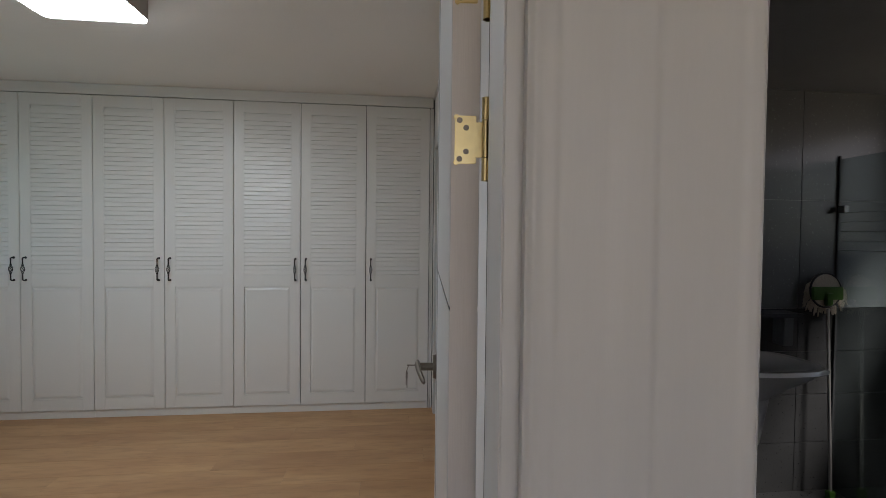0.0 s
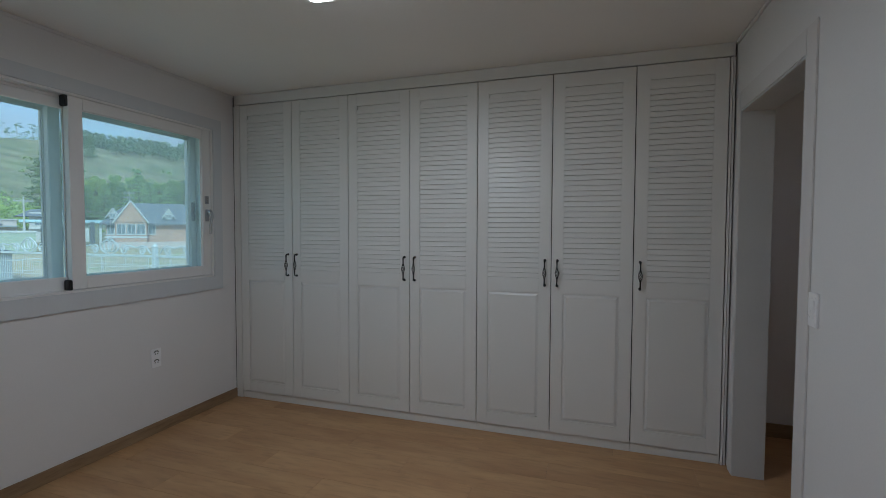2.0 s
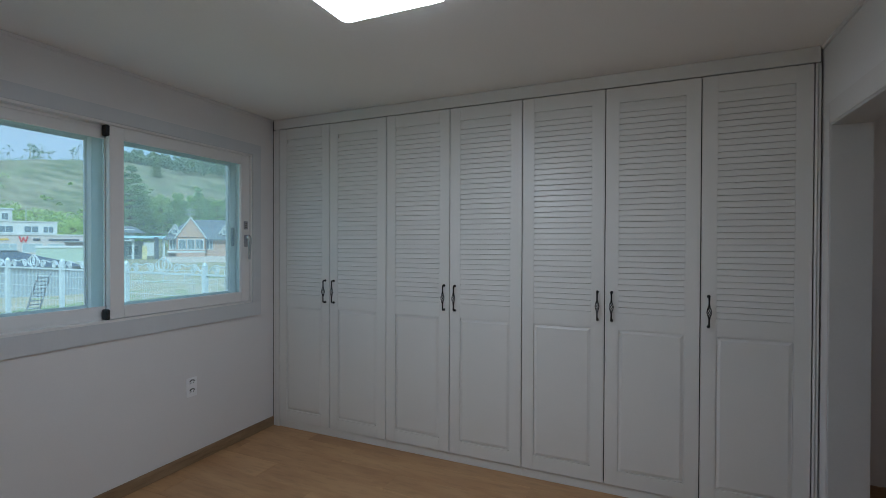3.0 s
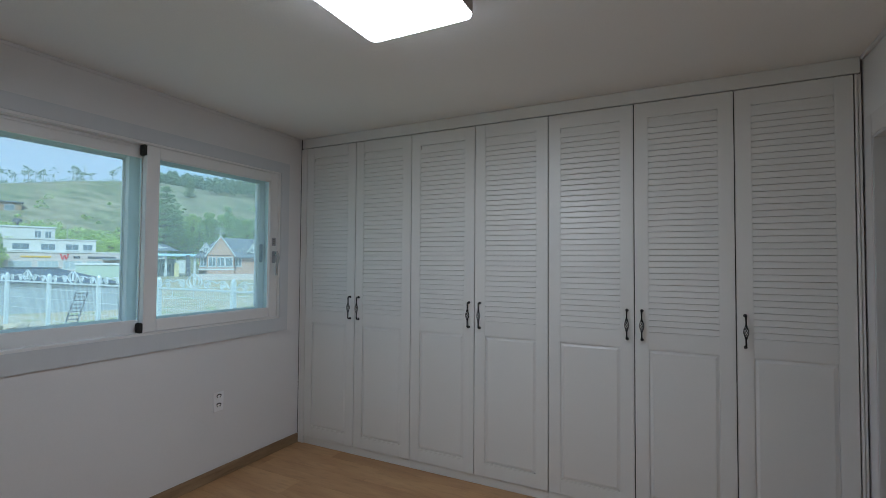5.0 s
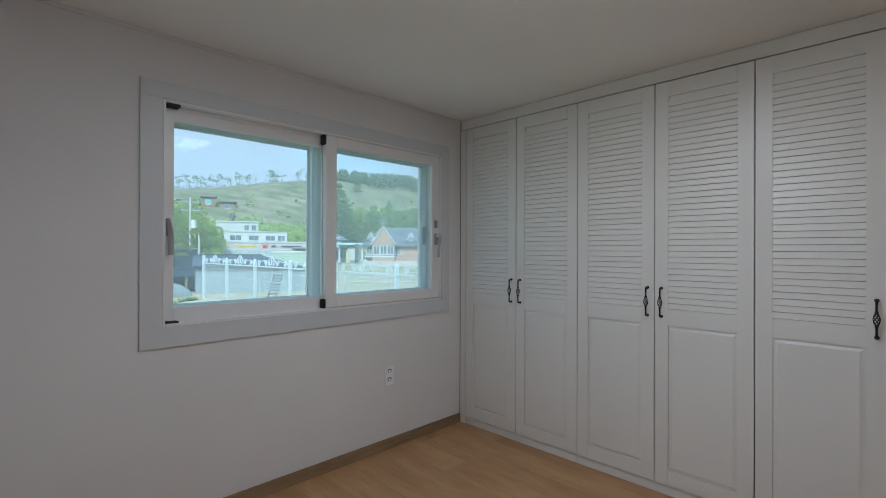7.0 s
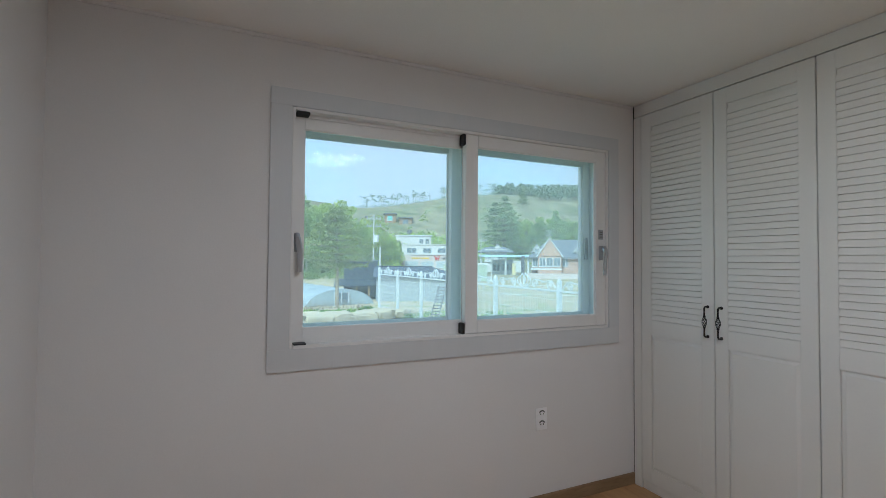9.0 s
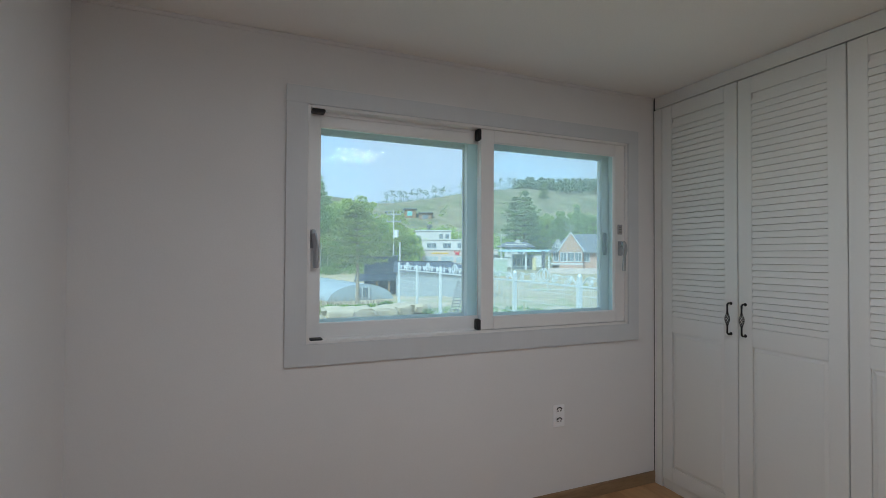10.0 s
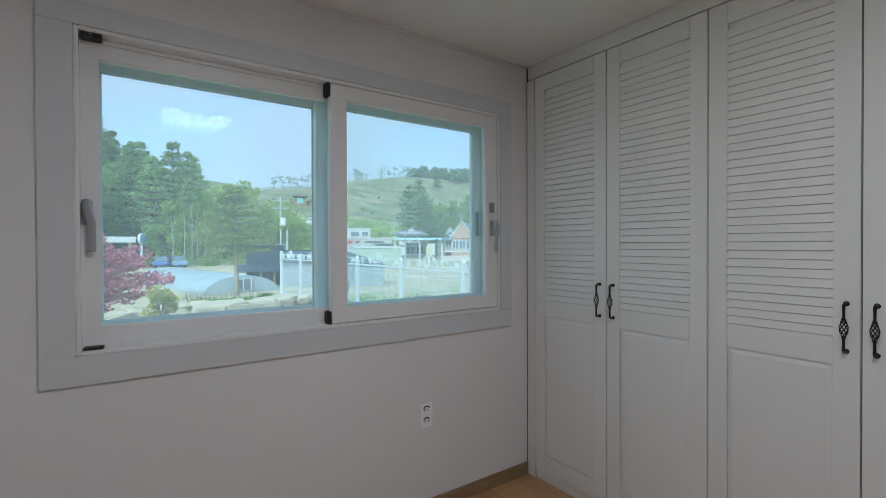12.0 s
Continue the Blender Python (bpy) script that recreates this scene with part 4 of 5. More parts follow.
pale_bark = material("pale_bark", (0.34, 0.31, 0.26), 0.9, vary=0.2, scale=3, fine=20, bump=0.3)


def leaves(centres, size, seed, flat=0.0):
    """Many small, bent leaf tufts at the centres."""
    r = np.random.RandomState(seed)
    c = np.asarray(centres, float)
    n = len(c)
    u = r.normal(size=(n, 3))
    u[:, 2] *= 1 - flat
    u /= np.linalg.norm(u, axis=1)[:, None]
    v = np.cross(u, r.normal(size=(n, 3)))
    v /= np.linalg.norm(v, axis=1)[:, None]
    w = np.cross(u, v)
    s = size * r.uniform(0.55, 1.3, (n, 1))
    verts = np.stack((c - u * s, c + v * s * 0.5 + w * s * 0.15, c + u * s, c - v * s * 0.5 + w * s * 0.15), 1).reshape(-1, 3)
    base = np.arange(n)[:, None] * 4
    faces = np.concatenate((base + (0, 1, 2), base + (0, 2, 3)), 0)
    return verts.tolist(), faces.tolist()


def ball_points(r, centre, radii3, n):
    p = r.normal(size=(n, 3))
    p /= np.linalg.norm(p, axis=1)[:, None]
    p *= r.uniform(0.55, 1.0, (n, 1)) ** 0.6
    return p * np.asarray(radii3) + np.asarray(centre)


def pine_shape(seed, h, spread, size, per, start=0.3, whorls=9, taper=0.8, round_top=False):
    """Leaning trunk with tiers of flat, drooping sprays and air between the tiers."""
    r = np.random.RandomState(seed)
    bm = bmesh.new()
    lean = r.uniform(-0.05, 0.05, 2)
    trunk = [(lean[0] * h * (k / 6) ** 2, lean[1] * h * (k / 6) ** 2, h * k / 6 * 0.97) for k in range(7)]
    add_tube(bm, trunk, [h * 0.022 * (1 - 0.13 * k) for k in range(7)], 7)
    pts = []
    for k in range(whorls):
        f = start + (1 - start) * k / (whorls - 1)
        g = (f - start) / (1 - start)
        reach = spread * ((0.62 + 0.5 * math.sin(math.pi * min(g * 0.9 + 0.12, 1))) * (1 - 0.72 * g ** 3) if round_top else (1 - g) ** taper * r.uniform(0.75, 1.2) + 0.08)
        cx, cy, zc = lean[0] * h * f * f, lean[1] * h * f * f, h * f * 0.97
        turn = r.uniform(0, 6.28)
        for j in range(6):
            a = turn + j * 1.047 + r.uniform(-0.35, 0.35)
            d = reach * r.uniform(0.55, 1.1)
            rise = r.uniform(-0.02, 0.03) * h
            add_tube(bm, [(cx, cy, zc - 0.015 * h), (cx + d * math.cos(a), cy + d * math.sin(a), zc + rise)], [h * 0.006, h * 0.002], 4)
            u = r.uniform(0.18, 1.08, per) ** 0.75
            side = r.normal(size=per) * (0.10 * spread + 0.16 * d * (1.2 - u))
            x = cx + d * u * math.cos(a) - side * math.sin(a)
            y = cy + d * u * math.sin(a) + side * math.cos(a)
            z = zc + rise * u + r.normal(size=per) * 0.012 * h - 0.10 * np.abs(side) + 0.015 * h
            pts.append(np.stack((x, y, z), 1))
    return bm, leaves(np.concatenate(pts), size, seed + 1, 0.6)


def broad_shape(seed, h, spread, size, per, blobs=16):
    r = np.random.RandomState(seed)
    bm = bmesh.new()
    add_tube(bm, [(0, 0, 0), (0.02 * h, 0, 0.2 * h), (0, 0.02 * h, 0.45 * h), (0.02 * h, 0.01 * h, 0.8 * h)], [h * 0.026, h * 0.02, h * 0.014, h * 0.004], 7)
    pts = []
    for k in range(blobs):
        f = r.uniform(0.14, 1.0)
        reach = spread * (1 - abs(f - 0.45) ** 2 * 2.4) * 0.85
        a, d = r.uniform(0, 6.28), reach * r.uniform(0.3, 1.0)
        c = (d * math.cos(a), d * math.sin(a), h * f * 0.92)
        add_tube(bm, [(0, 0, h * f * 0.55), (c[0] * 0.6, c[1] * 0.6, h * f * 0.78), c], [h * 0.008, h * 0.005, h * 0.002], 4)
        q = spread * r.uniform(0.15, 0.32)
        pts.append(ball_points(r, c, (q, q, q * 0.8), per))
    return bm, leaves(np.concatenate(pts), size, seed + 1)


def tree(name, shape, leaf_mat, label, group, m, trunk_mat=bark):
    bm, (v, f) = shape
    t = thing(name, label, "tree", m, group)
    part("trunk", bm, trunk_mat, t)
    part("crown", mesh_from("crown", v, f, leaf_mat), None, t)
    return t


# wooded bank
rng = random.Random(21)
kinds = [
    tree("pine_tree", pine_shape(1, 12, 3.1, 0.165, 84, 0.14, 12, 0.8, True), pine_green, "tall dark green pine on the wooded bank", "trees on the bank", spot(1.5, 90)),
    tree("pine_tree", pine_shape(2, 10, 3.4, 0.155, 76, 0.08, 13, 0.7), pine_green, "tall dark green pine on the wooded bank", "trees on the bank", spot(5.5, 84)),
    tree("broadleaf_tree", broad_shape(3, 9, 3.8, 0.15, 150, 42), spring_green, "fresh light-green leafy tree on the wooded bank", "trees on the bank", spot(9, 86)),
    tree("broadleaf_tree", broad_shape(4, 7.5, 3.4, 0.14, 150, 40), mid_green, "green leafy tree on the wooded bank", "trees on the bank", spot(13, 88)),
    tree("broadleaf_tree", broad_shape(5, 6, 3.2, 0.13, 145, 36), spring_green, "fresh light-green leafy tree on the wooded bank", "trees on the bank", spot(15, 92)),
]
for k in range(160):
    phi = rng.uniform(-9, 19)
    r = rng.uniform(80, 124)
    if phi < 8:
        kind = rng.choice((0, 0, 1, 2, 3, 3))
    else:
        kind = rng.choice((2, 2, 3, 3, 4, 4))
    s = rng.uniform(0.8, 1.12) * float(np.interp(phi, (-4, 3, 7.5, 9, 13, 16, 19), (1.35, 1.2, 1.15, 1.25, 1.3, 1.2, 0.9)))
    t = copy_thing(kinds[kind], spot(phi, r, -0.1, rng.uniform(0, 360)))
    t.scale = (s, s, s * rng.uniform(0.95, 1.15))
for phi, r, kind, s in ((17.5, 128, 2, 1.1), (19, 132, 3, 1.2), (18.2, 120, 4, 1.3), (20, 138, 2, 1.0), (22, 150, 4, 1.2), (24, 155, 3, 1.0), (26, 150, 4, 1.2), (27.5, 158, 2, 0.9), (30, 160, 4, 1.0),
                        (31.2, 165, 0, 1.65), (32.2, 160, 0, 1.85), (33.0, 168, 1, 1.6), (35.5, 170, 1, 1.1), (37, 165, 1, 1.3), (38.5, 172, 0, 1.3), (39.6, 160, 1, 1.4), (41, 168, 1, 1.2), (42.5, 165, 0, 1.2), (44, 170, 1, 1.4), (34.5, 250, 1, 1.0), (36.3, 175, 3, 1.5), (40.3, 180, 3, 1.5), (43.4, 178, 2, 1.5), (34.0, 172, 3, 1.4), (35.0, 182, 2, 1.3), (37.8, 184, 3, 1.5), (39.0, 186, 2, 1.3), (41.6, 188, 3, 1.4), (33.6, 186, 4, 1.6), (36.6, 192, 3, 1.3), (42.4, 192, 3, 1.3), (45, 184, 3, 1.5)):
    t = copy_thing(kinds[kind], spot(phi, r, -0.2, rng.uniform(0, 360)))
    t.scale = (s, s, s)
    tagged(t, "green tree at the foot of the bare hill", group="trees below the hill")

# bare pale trunks at the wood's edge
for phi, r, h in ((6.3, 76, 8.0), (7.0, 76.5, 8.8), (7.5, 77, 7.6), (8.3, 76, 7.2), (5.2, 77, 6.4)):
    bm = bmesh.new()
    add_tube(bm, [(0, 0, -0.1), (0.1, 0, h * 0.5), (0.0, 0.1, h)], [0.10, 0.07, 0.02], 6)
    for k in range(7):
        z = h * (0.45 + 0.07 * k)
        a = rng.uniform(0, 6.28)
        add_tube(bm, [(0.06, 0, z), (0.5 * math.cos(a), 0.5 * math.sin(a), z + 0.7)], [0.03, 0.008], 4)
    t = tagged(new("bare_tree", mesh_of("bare_tree", bm, pale_bark)), "slim pale leafless tree before the woods", "tree", "bare trees")
    t.matrix_basis = spot(phi, r)

# ridge: sparse pines and a dense wood along the skyline
bm = bmesh.new()
pts = []
nr = np.random.RandomState(8)
for k in range(84):
    phi = nr.uniform(14.5, 31.5)
    if 26.4 < phi < 27.6:
        continue
    r = nr.uniform(292, 306)
    m = spot(phi, r)
    o = m.translation
    h = nr.uniform(3.5, 8.5)
    add_tube(bm, [o, o + Vector((nr.uniform(-0.6, 0.6), nr.uniform(-0.6, 0.6), h))], [0.09, 0.05], 4)
    for j in range(4):
        pts.append(ball_points(nr, o + Vector((nr.uniform(-1.5, 1.5), nr.uniform(-1.5, 1.5), h * nr.uniform(0.74, 1.02))), (0.8, 0.8, 0.32), 7))
    for j in range(2):
        pts.append(ball_points(nr, o + Vector((nr.uniform(-5, 5), nr.uniform(-5, 5), nr.uniform(0.4, 1.6))), (1.1, 1.1, 0.8), 8))
ridge = thing("ridge_pines", "sparse row of thin pines along the hill's skyline", "trees", kind="stuff")
part("trunk", bm, pale_bark, ridge)
v, f = leaves(np.concatenate(pts), 0.42, 9)
part("crown", mesh_from("crown", v, f, far_green), None, ridge)
bm = bmesh.new()
pts = []
for k in range(230):
    phi = nr.uniform(31.2, 50)
    r = nr.uniform(262 if phi > 36 else 285, 318)
    o = spot(phi, r).translation
    h = nr.uniform(4.5, 7.5) * (0.8 if phi < 32.2 else 1)
    add_tube(bm, [o, o + Vector((0, 0, h * 0.8))], [0.18, 0.06], 4)
    for j in range(4):
        pts.append(ball_points(nr, o + Vector((nr.uniform(-1.2, 1.2), nr.uniform(-1.2, 1.2), h * (0.35 + 0.2 * j))), (2.4 - 0.35 * j, 2.4 - 0.35 * j, 1.3), 16))
wood = thing("ridge_wood", "dense dark green wood on the hilltop", "woods", kind="stuff")
part("trunk", bm, bark, wood)
v, f = leaves(np.concatenate(pts), 0.9, 10)
part("crown", mesh_from("crown", v, f, far_green), None, wood)
pts = []
for k in range(70):
    phi, r = nr.uniform(12, 48), nr.uniform(150, 240)
    o = spot(phi, r).translation
    q = nr.uniform(0.4, 1.2)
    pts.append(ball_points(nr, o + Vector((0, 0, q * 0.5)), (q * 1.6, q * 1.6, q), 26))
tagged(new("hill_scrub", mesh_from("hill_scrub", *leaves(np.concatenate(pts), 0.5, 12), mid_green)), "low green bushes on the hill's slope", "bushes", kind="stuff")
pts = []
for k in range(420):
    phi = nr.uniform(15, 33)
    o = spot(phi, nr.uniform(160, float(np.interp(phi, (16, 22, 28, 33), (204, 202, 188, 178))))).translation
    q = nr.uniform(1.0, 2.4)
    pts.append(ball_points(nr, o + Vector((0, 0, q * 0.5)), (q * 1.9, q * 1.9, q), 44))
tagged(new("hill_foot_bushes", mesh_from("hill_foot_bushes", *leaves(np.concatenate(pts), 0.45, 17), foliage("belt_green", (0.34, 0.44, 0.16)))), "belt of fresh yellow-green bushes at the hill's foot", "bushes", kind="stuff")
pts = []
for k in range(150):
    phi, r = nr.uniform(-6, 18), nr.uniform(73, 82)
    o = spot(phi, r).translation
    q = nr.uniform(0.5, 1.3)
    pts.append(ball_points(nr, o + Vector((0, 0, q * 0.5)), (q * 1.7, q * 1.7, q), 50))
tagged(new("edge_bushes", mesh_from("edge_bushes", *leaves(np.concatenate(pts), 0.22, 13), mid_green)), "low green bushes at the wood's edge", "bushes", kind="stuff")

# ---- houses ----
stucco = material("stucco", (0.50, 0.42, 0.40), 0.9, vary=0.06, scale=0.4, fine=6)
stucco_white = material("stucco_white", (0.52, 0.50, 0.49), 0.9, vary=0.05, scale=0.4, fine=6)
orange_wall = material("orange_wall", (0.43, 0.26, 0.20), 0.85, vary=0.10, scale=0.6, fine=8)
slate_roof = material("slate_roof", (0.13, 0.14, 0.17), 0.7, vary=0.15, scale=0.8, fine=6)
dark_glass = material("dark_glass", (0.12, 0.15, 0.18), 0.12, vary=0.05)
shop_glass = material("shop_glass", (0.34, 0.39, 0.42), 0.2, vary=0.12)
teal_glass = material("teal_glass", (0.10, 0.42, 0.40), 0.2, vary=0.1)
house_white = material("house_white", (0.53, 0.54, 0.55), 0.6, vary=0.03)
sign_red = material("sign_red", (0.55, 0.03, 0.04), 0.5)
sign_yellow = material("sign_yellow", (0.65, 0.40, 0.04), 0.5)
sign_dark = material("sign_dark", (0.06, 0.06, 0.08), 0.5)
canopy_blue = material("canopy_blue", (0.40, 0.58, 0.66), 0.5)
brown_clad = material("brown_clad", (0.25, 0.15, 0.085), 0.7, vary=0.1)
navy_metal = material("navy_metal", (0.045, 0.06, 0.085), 0.45, metal=0.3, vary=0.1)
grey_sheet = material("grey_sheet", (0.25, 0.28, 0.31), 0.5, vary=0.1)
vinyl = material("vinyl", (0.31, 0.37, 0.41), 0.4, vary=0.12, scale=1.2, fine=14)
fence_white = material("fence_white", (0.52, 0.56, 0.59), 0.4, vary=0.04)
timber = material("timber", (0.30, 0.19, 0.10), 0.8, vary=0.2)


def house_window(parent, x, z, w, h, y, bars=1, glass=dark_glass):
    """Glass set back in a white frame with a sill."""
    bm = bmesh.new()
    for a, b, c, d in ((x, x + w, z, z + 0.09), (x, x + w, z + h - 0.09, z + h), (x, x + 0.09, z, z + h), (x + w - 0.09, x + w, z, z + h)):
        add_box(bm, a, b, y - 0.06, y + 0.05, c, d)
    for k in range(bars):
        xc = x + w * (k + 1) / (bars + 1)
        add_box(bm, xc - 0.04, xc + 0.04, y - 0.05, y + 0.04, z, z + h)
    add_box(bm, x - 0.08, x + w + 0.08, y - 0.14, y, z - 0.08, z)
    wd = part("window", bm, house_white, parent)
    part("pane", box(x + 0.05, x + w - 0.05, y - 0.03, y - 0.01, z + 0.05, z + h - 0.05), glass, wd)


# shop building, D = 120
shop = thing("shop_building", "pale pink flat-roofed shop building with a red W sign", "building", spot(23.0, 120))
base = 0.0
W0, W1 = -11.8, 12.6
part("ground_floor_wall", box(W0, W1, 0, 10, base, 4.5), stucco, shop)
part("upper_floor_wall", box(-7.0, 7.2, 1.2, 9, 4.5, 7.1), stucco_white, shop)
part("parapet", box(W0 - 0.1, W1 + 0.1, -0.15, 10.1, 4.5, 4.75), stucco_white, shop)
part("roof_edge", box(-7.15, 7.35, 1.05, 9.1, 7.1, 7.3), stucco_white, shop)
for x, w in ((-5.8, 2.6), (-1.6, 2.3), (2.2, 2.2), (5.0, 1.7)):
    house_window(shop, x, 5.0, w, 1.35, 1.2)
for x, w in ((-9.4, 1.2), (-6.2, 3.4), (-2.0, 3.2), (1.9, 3.0), (5.6, 2.6)):
    house_window(shop, x, 1.2, w, 1.7, 0.0, 2, shop_glass)
part("side_canopy", box(8.2, 12.6, -1.2, 0, 3.2, 3.45), grey_sheet, shop)
bm = bmesh.new()
zz = 3.15
for (xa, za), (xb, zb) in (((0, 1.1), (0.28, 0)), ((0.28, 0), (0.55, 0.9)), ((0.55, 0.9), (0.82, 0)), ((0.82, 0), (1.1, 1.1))):
    add_tube(bm, [(1.5 + xa * 1.1, -0.1, zz + za * 1.05), (1.5 + xb * 1.1, -0.1, zz + zb * 1.05)], 0.13, 6)
part("sign_letter", bm, sign_red, shop, "red letter W on the wall")
part("sign_board", box(-4.5, 0.0, -0.12, 0, 3.5, 3.85, 0.05), sign_yellow, shop, "yellow sign board")
part("sign_board", box(5.8, 10.6, -0.12, 0, 3.4, 3.85, 0.05), sign_dark, shop, "dark sign board")
part("sign_board", box(3.5, 4.6, -0.12, 0, 3.4, 3.9, 0.05), sign_dark, shop, "small dark sign board")
part("emblem", box(-10.9, -10.4, -0.1, 0, 3.2, 3.9, 0.05), sign_red, shop, "small red wall emblem")
annex = thing("rear_building", "white two-storey building behind the shop", "building", spot(21.2, 138))
part("wall", box(-5.5, 5.0, 0, 8, 0, 10.3), stucco_white, annex)
part("roof_edge", box(-5.7, 5.2, -0.2, 8.2, 10.3, 10.6), house_white, annex)
for x in (1.4, 3.2):
    house_window(annex, x, 8.0, 1.2, 1.6, 0, 1)
part("terrace_wall", box(-8.5, -5.5, -1, 6, 0, 8.2), stucco, annex)
bm = bmesh.new()
add_cyl(bm, (-1.5, 3, 10.6), (-1.5, 3, 11.6), 0.25)
add_cyl(bm, (-1.5, 3, 11.6), (-1.5, 3, 12.3), 0.9, 0.7, sides=16)
part("water_tank", bm, sign_dark, annex, "dark rooftop tank")

# gabled house, D = 85
gab = thing("gabled_house", "orange two-storey house with a dark slate roof and white gable", "house", spot(39.3, 85))
part("wall", box(-5.6, 6.4, 0.6, 9, -0.3, 3.9), orange_wall, gab)
bm = bmesh.new()
ridge_z, eave_z = 7.1, 3.8
vs = [(-6.3, -0.1, eave_z), (7.1, -0.1, eave_z), (7.1, 9.6, eave_z), (-6.3, 9.6, eave_z), (-2.8, 4.6, ridge_z), (5.0, 4.6, ridge_z)]
vs = [bm.verts.new(p) for p in vs] + [bm.verts.new((p[0], p[1], p[2] - 0.25)) for p in vs[:4]]
for q in ((0, 1, 5, 4), (1, 2, 5), (2, 3, 4, 5), (3, 0, 4), (6, 7, 1, 0), (7, 8, 2, 1), (8, 9, 3, 2), (9, 6, 0, 3), (9, 8, 7, 6)):
    bm.faces.new([vs[i] for i in q])
part("roof", bm, slate_roof, gab)


def gable(parent, xc, w, z0, z1, y0, y1, wall, trim):
    bm = bmesh.new()
    a = [bm.verts.new(p) for p in ((xc - w / 2, y0, z0), (xc + w / 2, y0, z0), (xc, y0, z1))]
    b = [bm.verts.new(p) for p in ((xc - w / 2, y1, z0), (xc + w / 2, y1, z0), (xc, y1, z1))]
    bm.faces.new(a), bm.faces.new(b[::-1])
    for i in range(3):
        j = (i + 1) % 3
        bm.faces.new((a[i], b[i], b[j], a[j]))
    g = part("gable", bm, wall, parent)
    bm = bmesh.new()
    for s in (-1, 1):
        add_tube(bm, [(xc, y0 - 0.12, z1 + 0.16), (xc + s * (w / 2 + 0.35), y0 - 0.12, z0 - 0.22)], trim, 4)
    part("bargeboard", bm, house_white, g, "white bargeboard")
    bm = bmesh.new()
    for s in (-1, 1):
        p0, p1 = Vector((xc, 0, z1 + 0.2)), Vector((xc + s * (w / 2 + 0.4), 0, z0 - 0.2))
        q = [bm.verts.new((p.x, yy, p.z + dz)) for p in (p0, p1) for yy in (y0 - 0.05, y1) for dz in (0, 0.1)]
        for fc in ((0, 1, 3, 2), (4, 6, 7, 5), (0, 4, 5, 1), (2, 3, 7, 6), (1, 5, 7, 3), (0, 2, 6, 4)):
            bm.faces.new([q[i] for i in fc])
    part("gable_roof", bm, slate_roof, g)
    return g


gable(gab, -2.4, 3.9, 4.0, 7.0, -1.0, 4.0, orange_wall, 0.12)
part("bay", box(-4.4, -0.4, -1.0, 0.6, -0.3, 3.9), orange_wall, gab)
for x in (-4.7, 2.6):
    gable(gab, x, 1.2, 4.8, 5.9, 0.6, 3.5, stucco_white, 0.10)
    house_window(gab, x - 0.4, 4.55, 0.8, 0.75, 0.55)
for x, w in ((-4.2, 1.15), (-2.95, 1.15), (-1.7, 1.15)):
    house_window(gab, x, 2.1, w, 1.6, -1.0)
for x, w in ((-5.5, 1.0), (-0.2, 1.0)):
    house_window(gab, x, 2.1, w, 1.5, 0.6)
part("floor_band", box(-5.7, -0.3, -1.06, 0.62, 1.55, 1.8), house_white, gab, "pale storey band")
part("terrace", box(-6.2, 6.6, -2.4, 0.5, -0.3, 0.9), stucco, gab)

# white house with a dark tiled hip roof
villa = thing("villa", "white two-storey villa with a dark hipped roof", "house", spot(31.2, 130) @ Matrix.Diagonal((0.85, 0.85, 0.88, 1)))
part("wall", box(-3.6, 3.6, 0, 7, -0.3, 7.2), stucco_white, villa)
bm = bmesh.new()
vs = [bm.verts.new(p) for p in ((-6.2, -1.5, 6.2), (6.2, -1.5, 6.2), (6.2, 8.5, 6.2), (-6.2, 8.5, 6.2), (-3.2, 2.4, 8.0), (3.2, 2.4, 8.0), (3.2, 4.6, 8.0), (-3.2, 4.6, 8.0))]
for q in ((0, 1, 5, 4), (1, 2, 6, 5), (2, 3, 7, 6), (3, 0, 4, 7), (4, 5, 6, 7), (3, 2, 1, 0)):
    bm.faces.new([vs[i] for i in q])
part("roof", bm, slate_roof, villa)
gable(villa, 0.6, 2.0, 7.4, 8.7, 0.6, 4.0, stucco_white, 0.08)
for x in (-2.6, 0.6):
    house_window(villa, x, 4.1, 1.9, 1.5, 0)
part("eave_band", box(-3.8, 3.8, -0.6, 0.2, 3.1, 3.4), house_white, villa)
part("wing", box(3.6, 8.2, 0.5, 6, -0.3, 3.6), stucco_white, villa)

# filling-station canopies
for phi, r, w, z, lab in ((32.3, 104, 11.6, 3.95, "long pale blue flat canopy on pillars"), (-0.6, 70, 6.4, 3.25, "white flat canopy of a filling station")):
    c = thing("station_canopy", lab, "canopy", spot(phi, r))
    part("roof", box(-w / 2, w / 2, 0, 6, z, z + (0.5 if w > 8 else 0.75), 0.05), canopy_blue if w > 8 else house_white, c)
    for x in (-w / 2 + 0.6, 0.2, w / 2 - 0.6):
        part("pillar", box(x - 0.2, x + 0.2, 1, 1.4, -0.2, z), house_white, c)
    if w > 8:
        part("kiosk", box(-3.2, 2.0, 4, 6, -0.2, 3.4), grey_sheet, c)
        for x in (-2.8, -0.6):
            house_window(c, x, 0.6, 1.8, 2.0, 4.0)
        part("pump", box(1.6, 2.4, -1.2, -0.6, -0.2, 2.6, 0.08), material("pale_yellow", (0.55, 0.46, 0.25), 0.6), c, "tall pale yellow sign pillar")
        part("sign_column", box(3.6, 4.3, -0.6, -0.2, -0.2, 4.2, 0.05), sign_dark, c)
rs = thing("round_sign", "round blue and white sign on a tall post", "sign", spot(2.5, 66, 0, 62))
bm = bmesh.new()
add_cyl(bm, (0, 0, -0.2), (0, 0, 3.2), 0.14)
